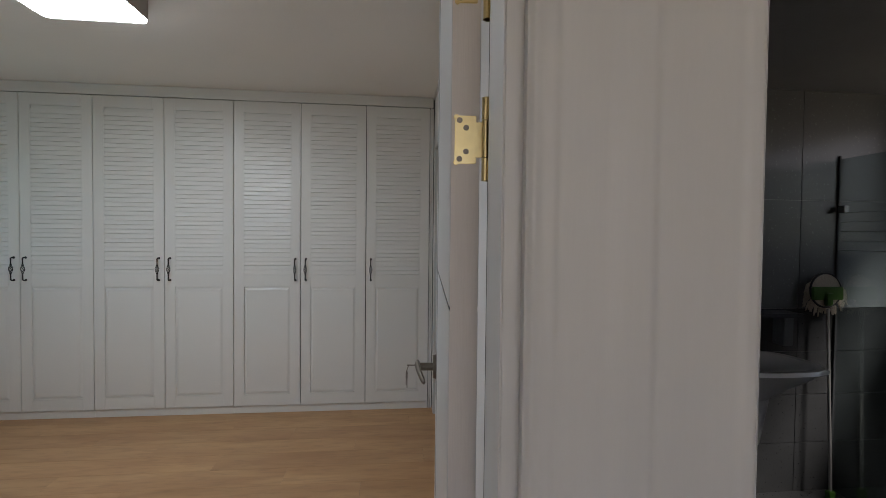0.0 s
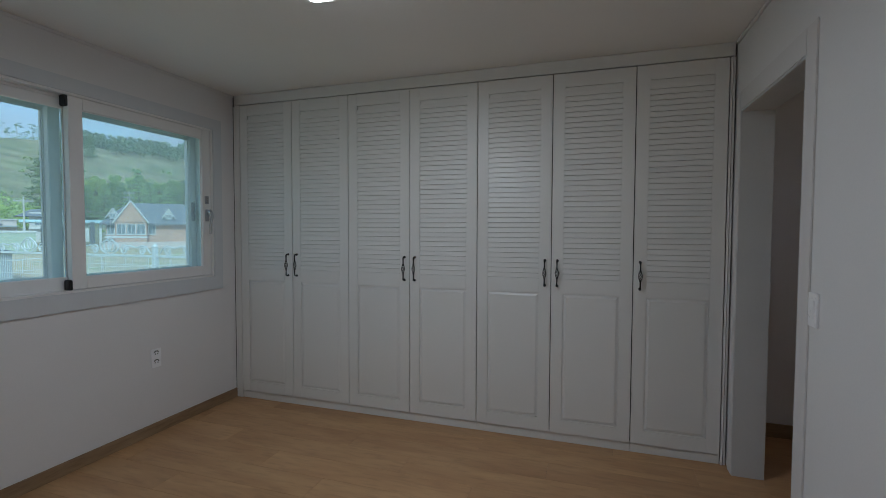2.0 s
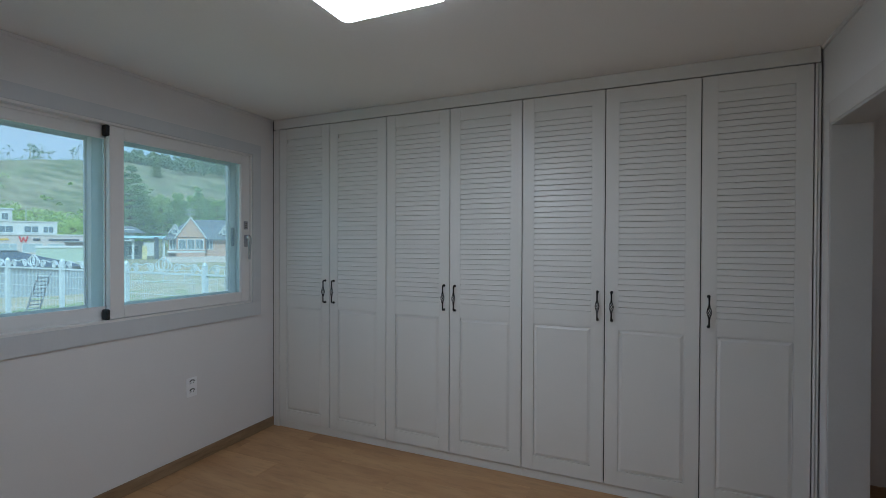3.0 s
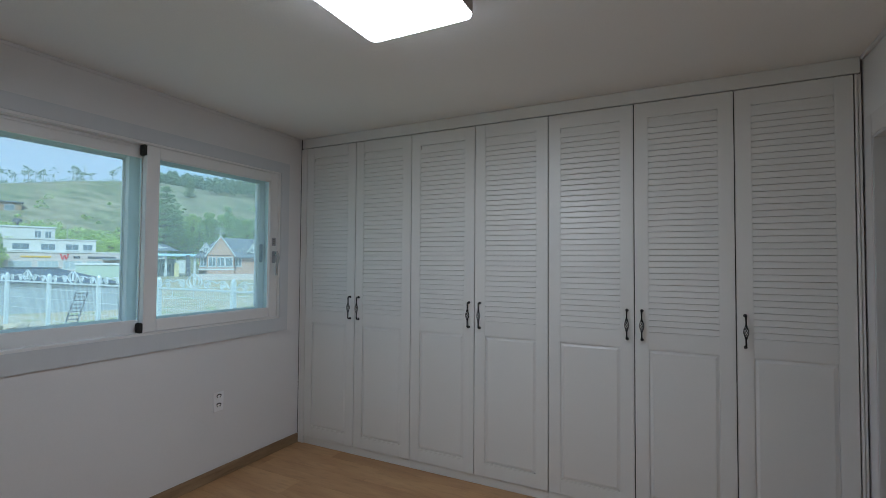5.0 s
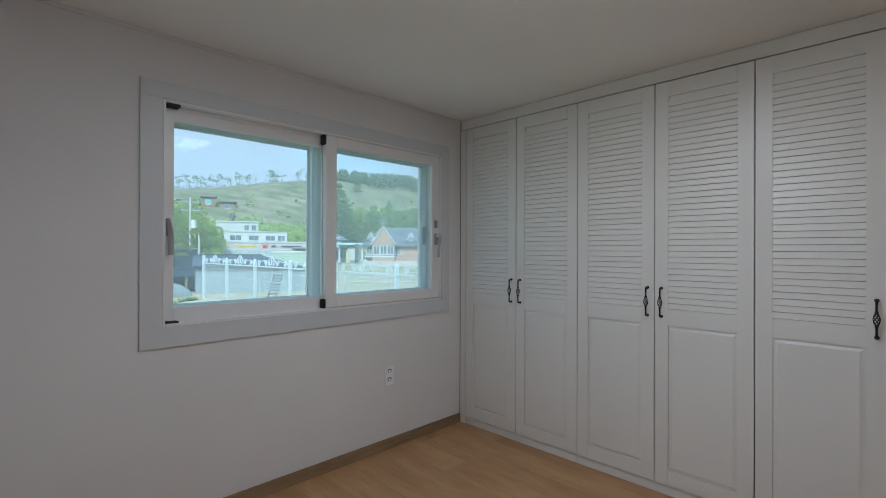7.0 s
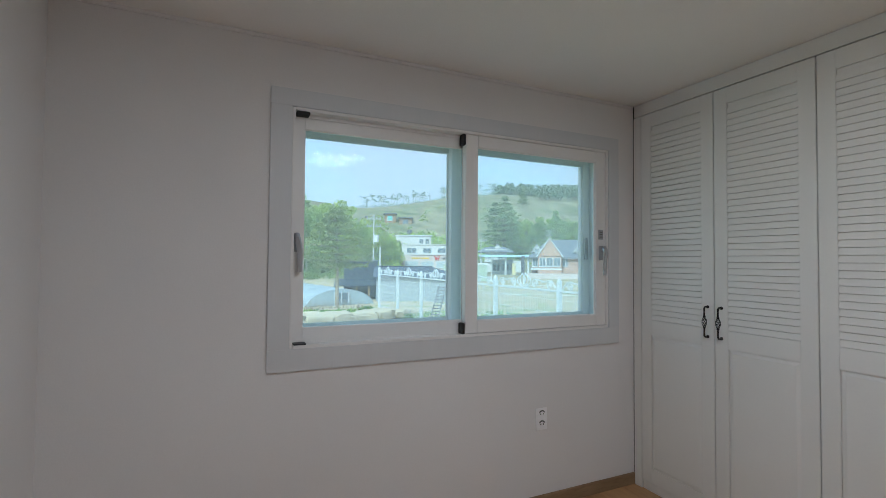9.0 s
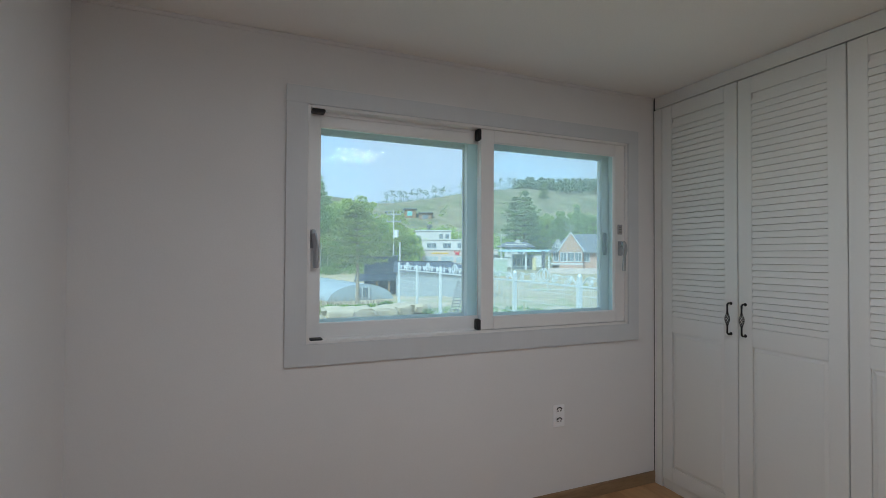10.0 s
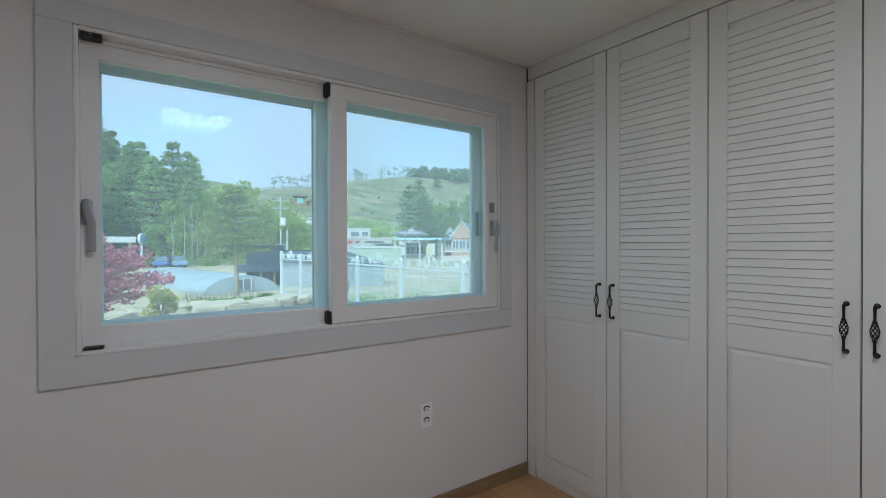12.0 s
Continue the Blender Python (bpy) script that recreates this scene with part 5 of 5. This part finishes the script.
part("post", bm, house_white, rs, smooth=True)
bm = bmesh.new()
add_cyl(bm, (0, 0.12, 3.7), (0, -0.12, 3.7), 0.66, sides=28)
dsc = part("disc", bm, house_white, rs, smooth=True)
bm = bmesh.new()
add_cyl(bm, (0.12, -0.10, 3.7), (0.12, -0.16, 3.7), 0.5, sides=24)
part("emblem", bm, material("sign_blue", (0.05, 0.30, 0.55), 0.5), dsc, smooth=True)


def car(m, colour, label):
    """Small saloon seen from its end: lower body, cabin, glass, wheels, lamps."""
    c = thing("car", label, "car", m, group="parked cars")
    bm = box(-0.88, 0.88, 0, 4.2, 0.28, 0.85, 0.12)
    body = part("body", bm, colour, c)
    bm = bmesh.new()
    lo = [bm.verts.new(p) for p in ((-0.80, 0.55, 0.84), (0.80, 0.55, 0.84), (0.80, 3.2, 0.84), (-0.80, 3.2, 0.84))]
    hi = [bm.verts.new(p) for p in ((-0.62, 1.0, 1.45), (0.62, 1.0, 1.45), (0.62, 2.6, 1.45), (-0.62, 2.6, 1.45))]
    bm.faces.new(hi), bm.faces.new(lo[::-1])
    for i in range(4):
        j = (i + 1) % 4
        bm.faces.new((lo[i], lo[j], hi[j], hi[i]))
    part("cabin", bm, dark_glass, c)
    part("roof", box(-0.62, 0.62, 1.0, 2.6, 1.45, 1.49, 0.015), colour, c)
    for x in (-0.78, 0.78):
        for y in (0.8, 3.3):
            bm = bmesh.new()
            add_cyl(bm, (x - 0.1, y, 0.3), (x + 0.1, y, 0.3), 0.31, sides=16)
            part("wheel", bm, rubber, c, smooth=True)
        part("headlight", box(x - 0.12, x + 0.08, -0.02, 0.05, 0.6, 0.74, 0.02), house_white, c)


car_pale = material("car_pale", (0.22, 0.36, 0.55), 0.25)
car_blue = material("car_blue", (0.05, 0.12, 0.35), 0.25)
car(spot(6.0, 70, 0.02, 15), car_pale, "pale blue car parked before the woods")
car(spot(4.0, 70, 0.02, -20), car_blue, "blue car parked near the filling station")

# brown houses high on the hill
for phi, r, w, h, g in ((16.2, 226, 7.5, 3.4, 0.0), (18.2, 226, 5.4, 4.6, 0.2), (20.1, 222, 6.0, 4.0, -0.6)):
    b = thing("hill_house", "brown timber house with a flat roof on the hillside", "house", spot(phi, r, -0.6 + g), group="houses on the hill")
    part("wall", box(-w / 2, w / 2, 0, 6, 0, h), brown_clad, b)
    part("roof", box(-w / 2 - 0.6, w / 2 + 0.6, -0.8, 6.5, h, h + 0.35), slate_roof, b)
    house_window(b, -w / 4, h * 0.3, w * 0.45, h * 0.5, 0, 1, teal_glass if g > 0 else dark_glass)


def utility_pole(phi, r, h, arms):
    p = thing("utility_pole", "grey concrete utility pole with crossarms", "utility pole", spot(phi, r), group="utility poles")
    bm = bmesh.new()
    add_cyl(bm, (0, 0, -0.2), (0, 0, h), 0.12, 0.08, sides=10)
    part("pole", bm, material("pole_grey", (0.42, 0.42, 0.41), 0.8), p, smooth=True)
    for k in range(arms):
        bm = box(-0.9, 0.9, -0.06, 0.06, h - 0.6 - 0.9 * k, h - 0.48 - 0.9 * k)
        for x in (-0.8, -0.3, 0.3, 0.8):
            add_cyl(bm, (x, 0, h - 0.48 - 0.9 * k), (x, 0, h - 0.25 - 0.9 * k), 0.05, sides=8)
        part("crossarm", bm, grey_metal, p)
    if arms > 1:
        bm = bmesh.new()
        add_cyl(bm, (0.35, 0, h - 3.4), (0.35, 0, h - 2.5), 0.28, sides=12)
        part("transformer", bm, house_white, p, smooth=True)


for phi, r, h, arms in ((16.2, 58, 8.6, 2), (29.4, 72, 6.6, 1), (37.6, 110, 10.5, 2), (24.2, 150, 11, 0), (13.9, 40, 2.9, 0), (14.9, 40, 3.3, 0), (30.7, 66, 4.4, 0), (17.0, 45, 4.2, 0)):
    utility_pole(phi, r, h, arms)

# dark corrugated shed with a lean-to
rib_metal = material("rib_metal", (0.08, 0.10, 0.135), 0.45, metal=0.3, vary=0.1)
shed = thing("corrugated_shed", "dark navy corrugated metal shed with an open lean-to", "shed", spot(14.6, 36) @ Matrix.Diagonal((1.16, 1.16, 1.16, 1)))
bm = box(-1.05, 1.15, 0.05, 3.5, -0.1, 2.5)
part("wall", bm, navy_metal, shed)
for k in range(19):
    part("rib", box(-1.04 + k * 0.118, -0.98 + k * 0.118, 0.0, 0.06, 1.2, 2.48, 0.006), rib_metal, shed)
part("roof", box(-1.15, 1.25, -0.1, 3.6, 2.5, 2.56), grey_sheet, shed)
bm = bmesh.new()
vs = [bm.verts.new(p) for p in ((-1.6, 0.0, 1.25), (1.15, 0.0, 1.25), (1.15, -1.6, 0.92), (-1.6, -1.6, 0.92), (-1.6, 0.0, 1.31), (1.15, 0.0, 1.31), (1.15, -1.6, 0.98), (-1.6, -1.6, 0.98))]
for q in ((0, 1, 2, 3), (7, 6, 5, 4), (0, 4, 5, 1), (1, 5, 6, 2), (2, 6, 7, 3), (3, 7, 4, 0)):
    bm.faces.new([vs[i] for i in q])
part("lean_to_roof", bm, navy_metal, shed)
for x in (-1.5, -0.2, 0.55, 1.08):
    part("post", box(x - 0.05, x + 0.05, -1.5, -1.4, -0.08, 0.94), timber, shed)
bm = bmesh.new()
add_tube(bm, [(-1.0, -1.45, 0.6), (0.6, -1.45, 0.0)], 0.04, 5)
part("brace", bm, timber, shed)
barn = thing("low_dark_barn", "long low building with a dark metal roof", "barn", spot(21.0, 33))
part("wall", box(-2.6, 4.2, 0.2, 4, -0.2, 1.6), grey_sheet, barn)
bm = bmesh.new()
vs = [bm.verts.new(p) for p in ((-2.8, -0.1, 1.72), (4.4, -0.1, 1.55), (4.4, 4.3, 1.55), (-2.8, 4.3, 1.72), (-2.8, 1.4, 2.42), (1.4, 1.4, 2.42), (-2.8, 2.8, 2.42), (1.4, 2.8, 2.42))]
for q in ((0, 1, 5, 4), (1, 2, 7, 5), (2, 3, 6, 7), (4, 5, 7, 6), (3, 0, 4, 6), (3, 2, 1, 0)):
    bm.faces.new([vs[i] for i in q])
part("roof", bm, rib_metal, barn)
part("ridge_cap", box(-2.85, 1.45, 1.35, 2.85, 2.42, 2.47, 0.01), navy_metal, barn)
green_block = thing("low_green_building", "low grey-green flat building by the shop", "building", spot(27.4, 70))
part("wall", box(-3.2, 3.4, 0, 5, -0.2, 2.4), material("grey_green", (0.34, 0.40, 0.33), 0.8), green_block)
part("roof_edge", box(-3.3, 3.5, -0.1, 5.1, 2.4, 2.6), house_white, green_block)

# vinyl tunnel greenhouse
gh = thing("tunnel_greenhouse", "rounded tunnel greenhouse under pale bluish vinyl", "greenhouse")
c0, c1 = spot(12.4, 30.5).translation, spot(5.0, 46).translation
axis = (c1 - c0).normalized()
side = Vector((0, 0, 1)).cross(axis).normalized()
bm = bmesh.new()
rings = []
for k in range(13):
    c = c0.lerp(c1, k / 12)
    rings.append([bm.verts.new(Vector((c.x, c.y, c.z - 0.05)) + side * (2.25 * math.cos(a)) + Vector((0, 0, (1.12 + (0.012 if k % 2 else 0)) * math.sin(a)))) for a in (math.pi * j / 20 for j in range(21))])
for a, b in zip(rings, rings[1:]):
    for j in range(20):
        bm.faces.new((a[j], a[j + 1], b[j + 1], b[j]))
bm.faces.new(rings[0]), bm.faces.new(rings[-1])
part("cover", bm, vinyl, gh, smooth=True)
for k in range(0, 13, 1):
    c = c0.lerp(c1, k / 12)
    bm = bmesh.new()
    add_tube(bm, [Vector((c.x, c.y, c.z - 0.05)) + side * (2.255 * math.cos(a)) + Vector((0, 0, 1.132 * math.sin(a))) for a in (math.pi * j / 20 for j in range(21))], 0.010, 5)
    part("hoop", bm, vinyl, gh)
bm = bmesh.new()
g0 = Vector((c0.x, c0.y, c0.z - 0.02)) - axis * 0.06
for s0, s1 in ((-0.2, -0.12), (0.72, 0.80), (0.26, 0.32)):
    q = [bm.verts.new(g0 + side * (s - 0.3) * -1 - axis * d + Vector((0, 0, z))) for s in (s0, s1) for d in (0, 0.05) for z in (0.22, 0.92)]
    for fc in ((0, 1, 3, 2), (4, 6, 7, 5), (0, 4, 5, 1), (2, 3, 7, 6), (1, 5, 7, 3), (0, 2, 6, 4)):
        bm.faces.new([q[i] for i in fc])
wf = part("window", bm, house_white, gh, "small white-framed window")
bm = bmesh.new()
q = [bm.verts.new(g0 + side * (s - 0.3) * -1 - axis * d + Vector((0, 0, z))) for s in (-0.13, 0.73) for d in (0, 0.02) for z in (0.27, 0.87)]
for fc in ((0, 1, 3, 2), (4, 6, 7, 5), (0, 4, 5, 1), (2, 3, 7, 6), (1, 5, 7, 3), (0, 2, 6, 4)):
    bm.faces.new([q[i] for i in fc])
part("pane", bm, dark_glass, wf)

# ---- garden ----
tree("garden_pine", pine_shape(31, 5.0, 1.75, 0.06, 230, 0.44, 9, 0.8, True), garden_green, "young garden pine with a bare lower trunk", "", spot(11.9, 24.0), young_bark)


def maple():
    """Several thin stems under a wide, layered umbrella of fine leaves."""
    r = np.random.RandomState(5)
    bm = bmesh.new()
    pts = []
    for k in range(15):
        a = k * 2.4 + r.uniform(-0.3, 0.3)
        d = 0.98 * math.sqrt((k + 0.6) / 15)
        zt = 1.78 - 0.62 * d ** 2 + r.uniform(-0.1, 0.08)
        tip = (d * math.cos(a) + 0.12, d * math.sin(a), zt)
        stem = 0.06 * (k % 4 - 1.5)
        add_tube(bm, [(stem * 0.5, 0, -0.05), (stem + 0.08 * math.cos(a), 0.08 * math.sin(a), 0.55), (tip[0] * 0.55, tip[1] * 0.55, 0.62 * zt + 0.2), (tip[0] * 0.85, tip[1] * 0.85, zt * 0.93), tip], [0.03, 0.024, 0.015, 0.008, 0.003], 6)
        for j in range(9):
            f = r.uniform(0.5, 1.2)
            c = (tip[0] * f + r.uniform(-0.12, 0.12), tip[1] * f + r.uniform(-0.12, 0.12), zt - 0.34 * r.uniform(0, 1) ** 1.5)
            q = r.uniform(0.14, 0.28)
            pts.append(ball_points(r, c, (q, q, q * 0.5), 120))
        for j in range(k % 3):
            c = (tip[0] * r.uniform(0.7, 1.1), tip[1] * r.uniform(0.7, 1.1), zt - r.uniform(0.45, 0.9))
            pts.append(ball_points(r, c, (0.14, 0.14, 0.06), 26))
    return bm, leaves(np.concatenate(pts), 0.036, 6, 0.3)


tree("red_maple", maple(), maple_red, "small purple-red Japanese maple in the garden", "", spot(-1.6, 9.3))


def tuft(name, label, m, mat, n, spread, size, seed):
    r = np.random.RandomState(seed)
    pts = ball_points(r, (0, 0, spread * 0.45), (spread, spread, spread * 0.55), n)
    pts[:, 2] = np.maximum(pts[:, 2], 0.01)
    ob = tagged(new(name, mesh_from(name, *leaves(pts, size, seed), mat)), label, "shrub")
    ob.matrix_basis = m
    return ob


tree("garden_shrub", broad_shape(61, 1.05, 0.55, 0.028, 150, 20), foliage("yellow_green", (0.52, 0.50, 0.12)), "yellow-green leafy shrub beside the maple", "", spot(6.1, 8.2))
tuft("garden_shrub", "tiny dark green conifer shrub near the fence", spot(20.5, 13.2), pine_green, 260, 0.18, 0.05, 2)
tuft("garden_shrub", "low green shrub by the rocks", spot(15.5, 14.5), grass_green, 700, 0.3, 0.04, 3)
bm = bmesh.new()
r = np.random.RandomState(14)
for k in range(190):
    phi, d = r.uniform(6.5, 15.5), r.uniform(15, 17.5)
    o = spot(phi, d).translation
    add_tube(bm, [o, o + Vector((r.uniform(-0.12, 0.12), r.uniform(-0.12, 0.12), r.uniform(0.15, 0.4)))], [0.006, 0.002], 3)
tagged(new("dry_stalks", mesh_of("dry_stalks", bm, dry_twig)), "dry brown stalks behind the rocks", "plants", kind="stuff")
bm = bmesh.new()
pts = []
for k in range(4200):
    phi, d = r.uniform(2.5, 44), r.uniform(9, 15)
    if (phi < 13 and 12.2 < d < 14.2) or (phi > 20 and r.uniform() < 0.5) or r.uniform() < 0.08:
        o = spot(phi, d).translation
        pts.append((o.x, o.y, o.z + 0.03))
for k in range(1700):
    phi, d = 7.5 + 6.5 * r.uniform() ** 0.8, r.uniform(13.2, 15.0)
    o = spot(phi, d).translation
    pts.append((o.x, o.y, o.z + r.uniform(0.02, 0.13)))
tagged(new("grass", mesh_from("grass", *leaves(np.asarray(pts), 0.10, 15), grass_green)), "patches of fresh green grass", "grass", kind="stuff")

rock_mat = material("rock", (0.45, 0.38, 0.28), 0.9, vary=0.2, scale=2.5, fine=18, bump=0.5)


def rock(m, w, d, h, seed):
    bm = bmesh.new()
    bmesh.ops.create_icosphere(bm, subdivisions=3, radius=1)
    for v in bm.verts:
        k = 1 + 0.28 * noise.noise(v.co * 1.3 + Vector((seed * 3.1, 0, 0))) + 0.15 * noise.noise(v.co * 4 + Vector((seed, 2, 0)))
        c = Vector([math.copysign(abs(q) ** 0.5, q) for q in v.co])
        v.co = Vector((c.x * w, c.y * d, c.z * h)) * k
    ob = tagged(new("garden_rock", mesh_of("garden_rock", bm, rock_mat, True)), "rounded pale brown garden rock", "rock", "row of garden rocks")
    ob.matrix_basis = m


for k, (phi, d, w, h) in enumerate(((-1.0, 11.2, 0.5, 0.22), (1.6, 11.3, 0.42, 0.2), (4.0, 11.5, 0.38, 0.22), (6.6, 11.8, 0.40, 0.22), (9.3, 12.1, 0.45, 0.2), (12.0, 12.5, 0.48, 0.17), (14.6, 13.0, 0.45, 0.15), (17.0, 13.5, 0.4, 0.13), (19.2, 14.0, 0.35, 0.1))):
    rock(spot(phi, d, 0.12, 7 * k), w, 0.32, h * 1.35, k + 1)

# white ornamental fence along y = 6.1
fence = thing("garden_fence", "white metal mesh fence with scroll ornaments on top", "fence")
FENCE_Y, FX0, STEP, GZ = 6.12, -17.14, 1.995, -0.34
POST = mesh_of("post", add_cyl(box(-0.035, 0.035, -0.035, 0.035, 0, 1.42, 0.006), (0, 0, 1.42), (0, 0, 1.47), 0.045, 0.02, 10), fence_white)


def scroll(cx, cz, r, turns, flip, flipz=1):
    pts = []
    for k in range(22):
        u = k / 21
        a = u * turns * 2 * math.pi
        rr = r * (1 - 0.85 * u)
        pts.append((cx + flip * (rr * math.cos(a) - r), 0, cz + flipz * rr * math.sin(a)))
    return pts


def panel_meshes():
    w = STEP - 0.07
    bm = bmesh.new()
    for k in range(1, 38):
        x = w * k / 38
        add_box(bm, x - 0.0018, x + 0.0018, -0.0018, 0.0018, 0.10, 1.26)
    for z in (0.16, 0.42, 0.66, 0.90, 1.12):
        add_box(bm, 0, w, -0.003, 0.003, z - 0.004, z + 0.004)
    wire = mesh_of("wire_mesh", bm, fence_white)
    rail = mesh_of("rail", box(0, w, -0.018, 0.018, 0, 0.035, 0.004), fence_white)
    bm = bmesh.new()
    for side in (1, -1):
        cx = w / 2
        add_tube(bm, [(cx + side * (0.03 + 0.22 * math.sin(u * 3.14) * (1 - 0.4 * u)), 0, 1.28 + 0.26 * u) for u in (i / 10 for i in range(11))], 0.013, 5)
        add_tube(bm, [(x * side + cx, 0, z) for x, _, z in scroll(0.42, 1.36, 0.09, 1.6, 1)], 0.012, 5)
        add_tube(bm, [(x * side + cx, 0, z) for x, _, z in scroll(0.80, 1.34, 0.07, 1.6, 1)], 0.012, 5)
        add_tube(bm, [(cx + side * (0.28 + 0.62 * u), 0, 1.31 + 0.13 * math.sin(u * 3.14) + 0.04 * math.sin(u * 9.4)) for u in (i / 16 for i in range(17))], 0.012, 5)
        add_tube(bm, [(cx + side * (0.05 + 0.08 * math.cos(a)), 0, 1.42 + 0.09 * math.sin(a)) for a in (i * 0.42 for i in range(16))], 0.012, 5)
    return wire, rail, mesh_of("scroll_ornament", bm, fence_white)


WIRE, RAIL, SCROLL = panel_meshes()
for k in range(10):
    x = FX0 + k * STEP
    if k:
        part("post", POST, None, fence, "", pose(x, FENCE_Y, GZ))
    else:
        part("end_post", box(-0.04, 0.04, -0.04, 0.04, 0, 1.52, 0.008), fence_white, fence, "thick white end post", pose(x, FENCE_Y, GZ))
    if k < 9:
        part("wire_mesh", WIRE, None, fence, "", pose(x + 0.035, FENCE_Y, GZ))
        part("rail", RAIL, None, fence, "", pose(x + 0.035, FENCE_Y, GZ + 1.25))
        part("rail", RAIL, None, fence, "", pose(x + 0.035, FENCE_Y, GZ + 0.08))
        part("scroll_ornament", SCROLL, None, fence, "", pose(x + 0.035, FENCE_Y, GZ))
road_fence = thing("roadside_fence", "low pale wire fence along the lane", "fence")
for k in range(16):
    a, b = spot(17 + k * 2.0, 40).translation, spot(19 + k * 2.0, 40).translation
    bm = bmesh.new()
    add_cyl(bm, a - Vector((0, 0, 0.05)), a + Vector((0, 0, 0.95)), 0.03, sides=8)
    part("post", bm, fence_white, road_fence)
    bm = bmesh.new()
    for z in (0.15, 0.9):
        add_tube(bm, [a + Vector((0, 0, z)), b + Vector((0, 0, z))], 0.02, 5)
    for j in range(1, 10):
        p = a.lerp(b, j / 10)
        add_tube(bm, [p + Vector((0, 0, 0.15)), p + Vector((0, 0, 0.9))], 0.003, 3)
    part("wire_mesh", bm, fence_white, road_fence)
ladder = thing("leaning_ladder", "dark metal ladder leaning near the fence", "ladder", spot(23.6, 13.6, 0, 20))
for x in (-0.12, 0.12):
    bm = bmesh.new()
    add_tube(bm, [(x, 0, 0), (x + 0.42, 0.35, 1.0)], 0.02, 6)
    part("rail", bm, sign_dark, ladder)
for k in range(11):
    bm = bmesh.new()
    f = 0.06 + k * 0.086
    add_tube(bm, [(-0.12 + 0.42 * f, 0.35 * f, f), (0.12 + 0.42 * f, 0.35 * f, f)], 0.016, 6)
    part("rung", bm, sign_dark, ladder)

# ---- floors ----
floor = solid("floor", box(WX, EX + 0.14, HY, NY, -0.06, -0.0035), material("floor_joint", (0.16, 0.095, 0.05), 0.7), "light oak laminate floor in long planks", "floor")
# Unseen hall floor, given neutral grey so its bounced light stays uncoloured.
solid("floor_hall", box(-2.6, 3.1, -2.4, HY, -0.06, -0.001), material("hall_bounce_grey", (0.52, 0.51, 0.50), 0.4, vary=0.06), "unseen plain hall floor, neutral grey for its bounced light", "floor")
solid("floor_next_room", box(EX + 0.14, 2.6, 2.56, 4.12, -0.06, -0.001), plank_wood, "light oak laminate floor of the next room", "floor")
PW, PL = 0.19, 1.22
plank_meshes = {}
rng = random.Random(11)
y, row = SY - 0.135, 0
while y < FY + 0.05:
    x = WX - (row * 0.43) % PL
    while x < EX + 0.14:
        a, b = max(x, WX), min(x + PL, EX + 0.14)
        if b - a > 0.02:
            key = round(b - a, 3)
            if key not in plank_meshes:
                plank_meshes[key] = mesh_of("plank", box(0, b - a - 0.0008, 0, PW - 0.0008, -0.0035, 0, 0.0004), plank_wood)
            part("plank", plank_meshes[key], None, floor, "", pose(a, y, 0))
        x += PL
    y += PW
    row += 1
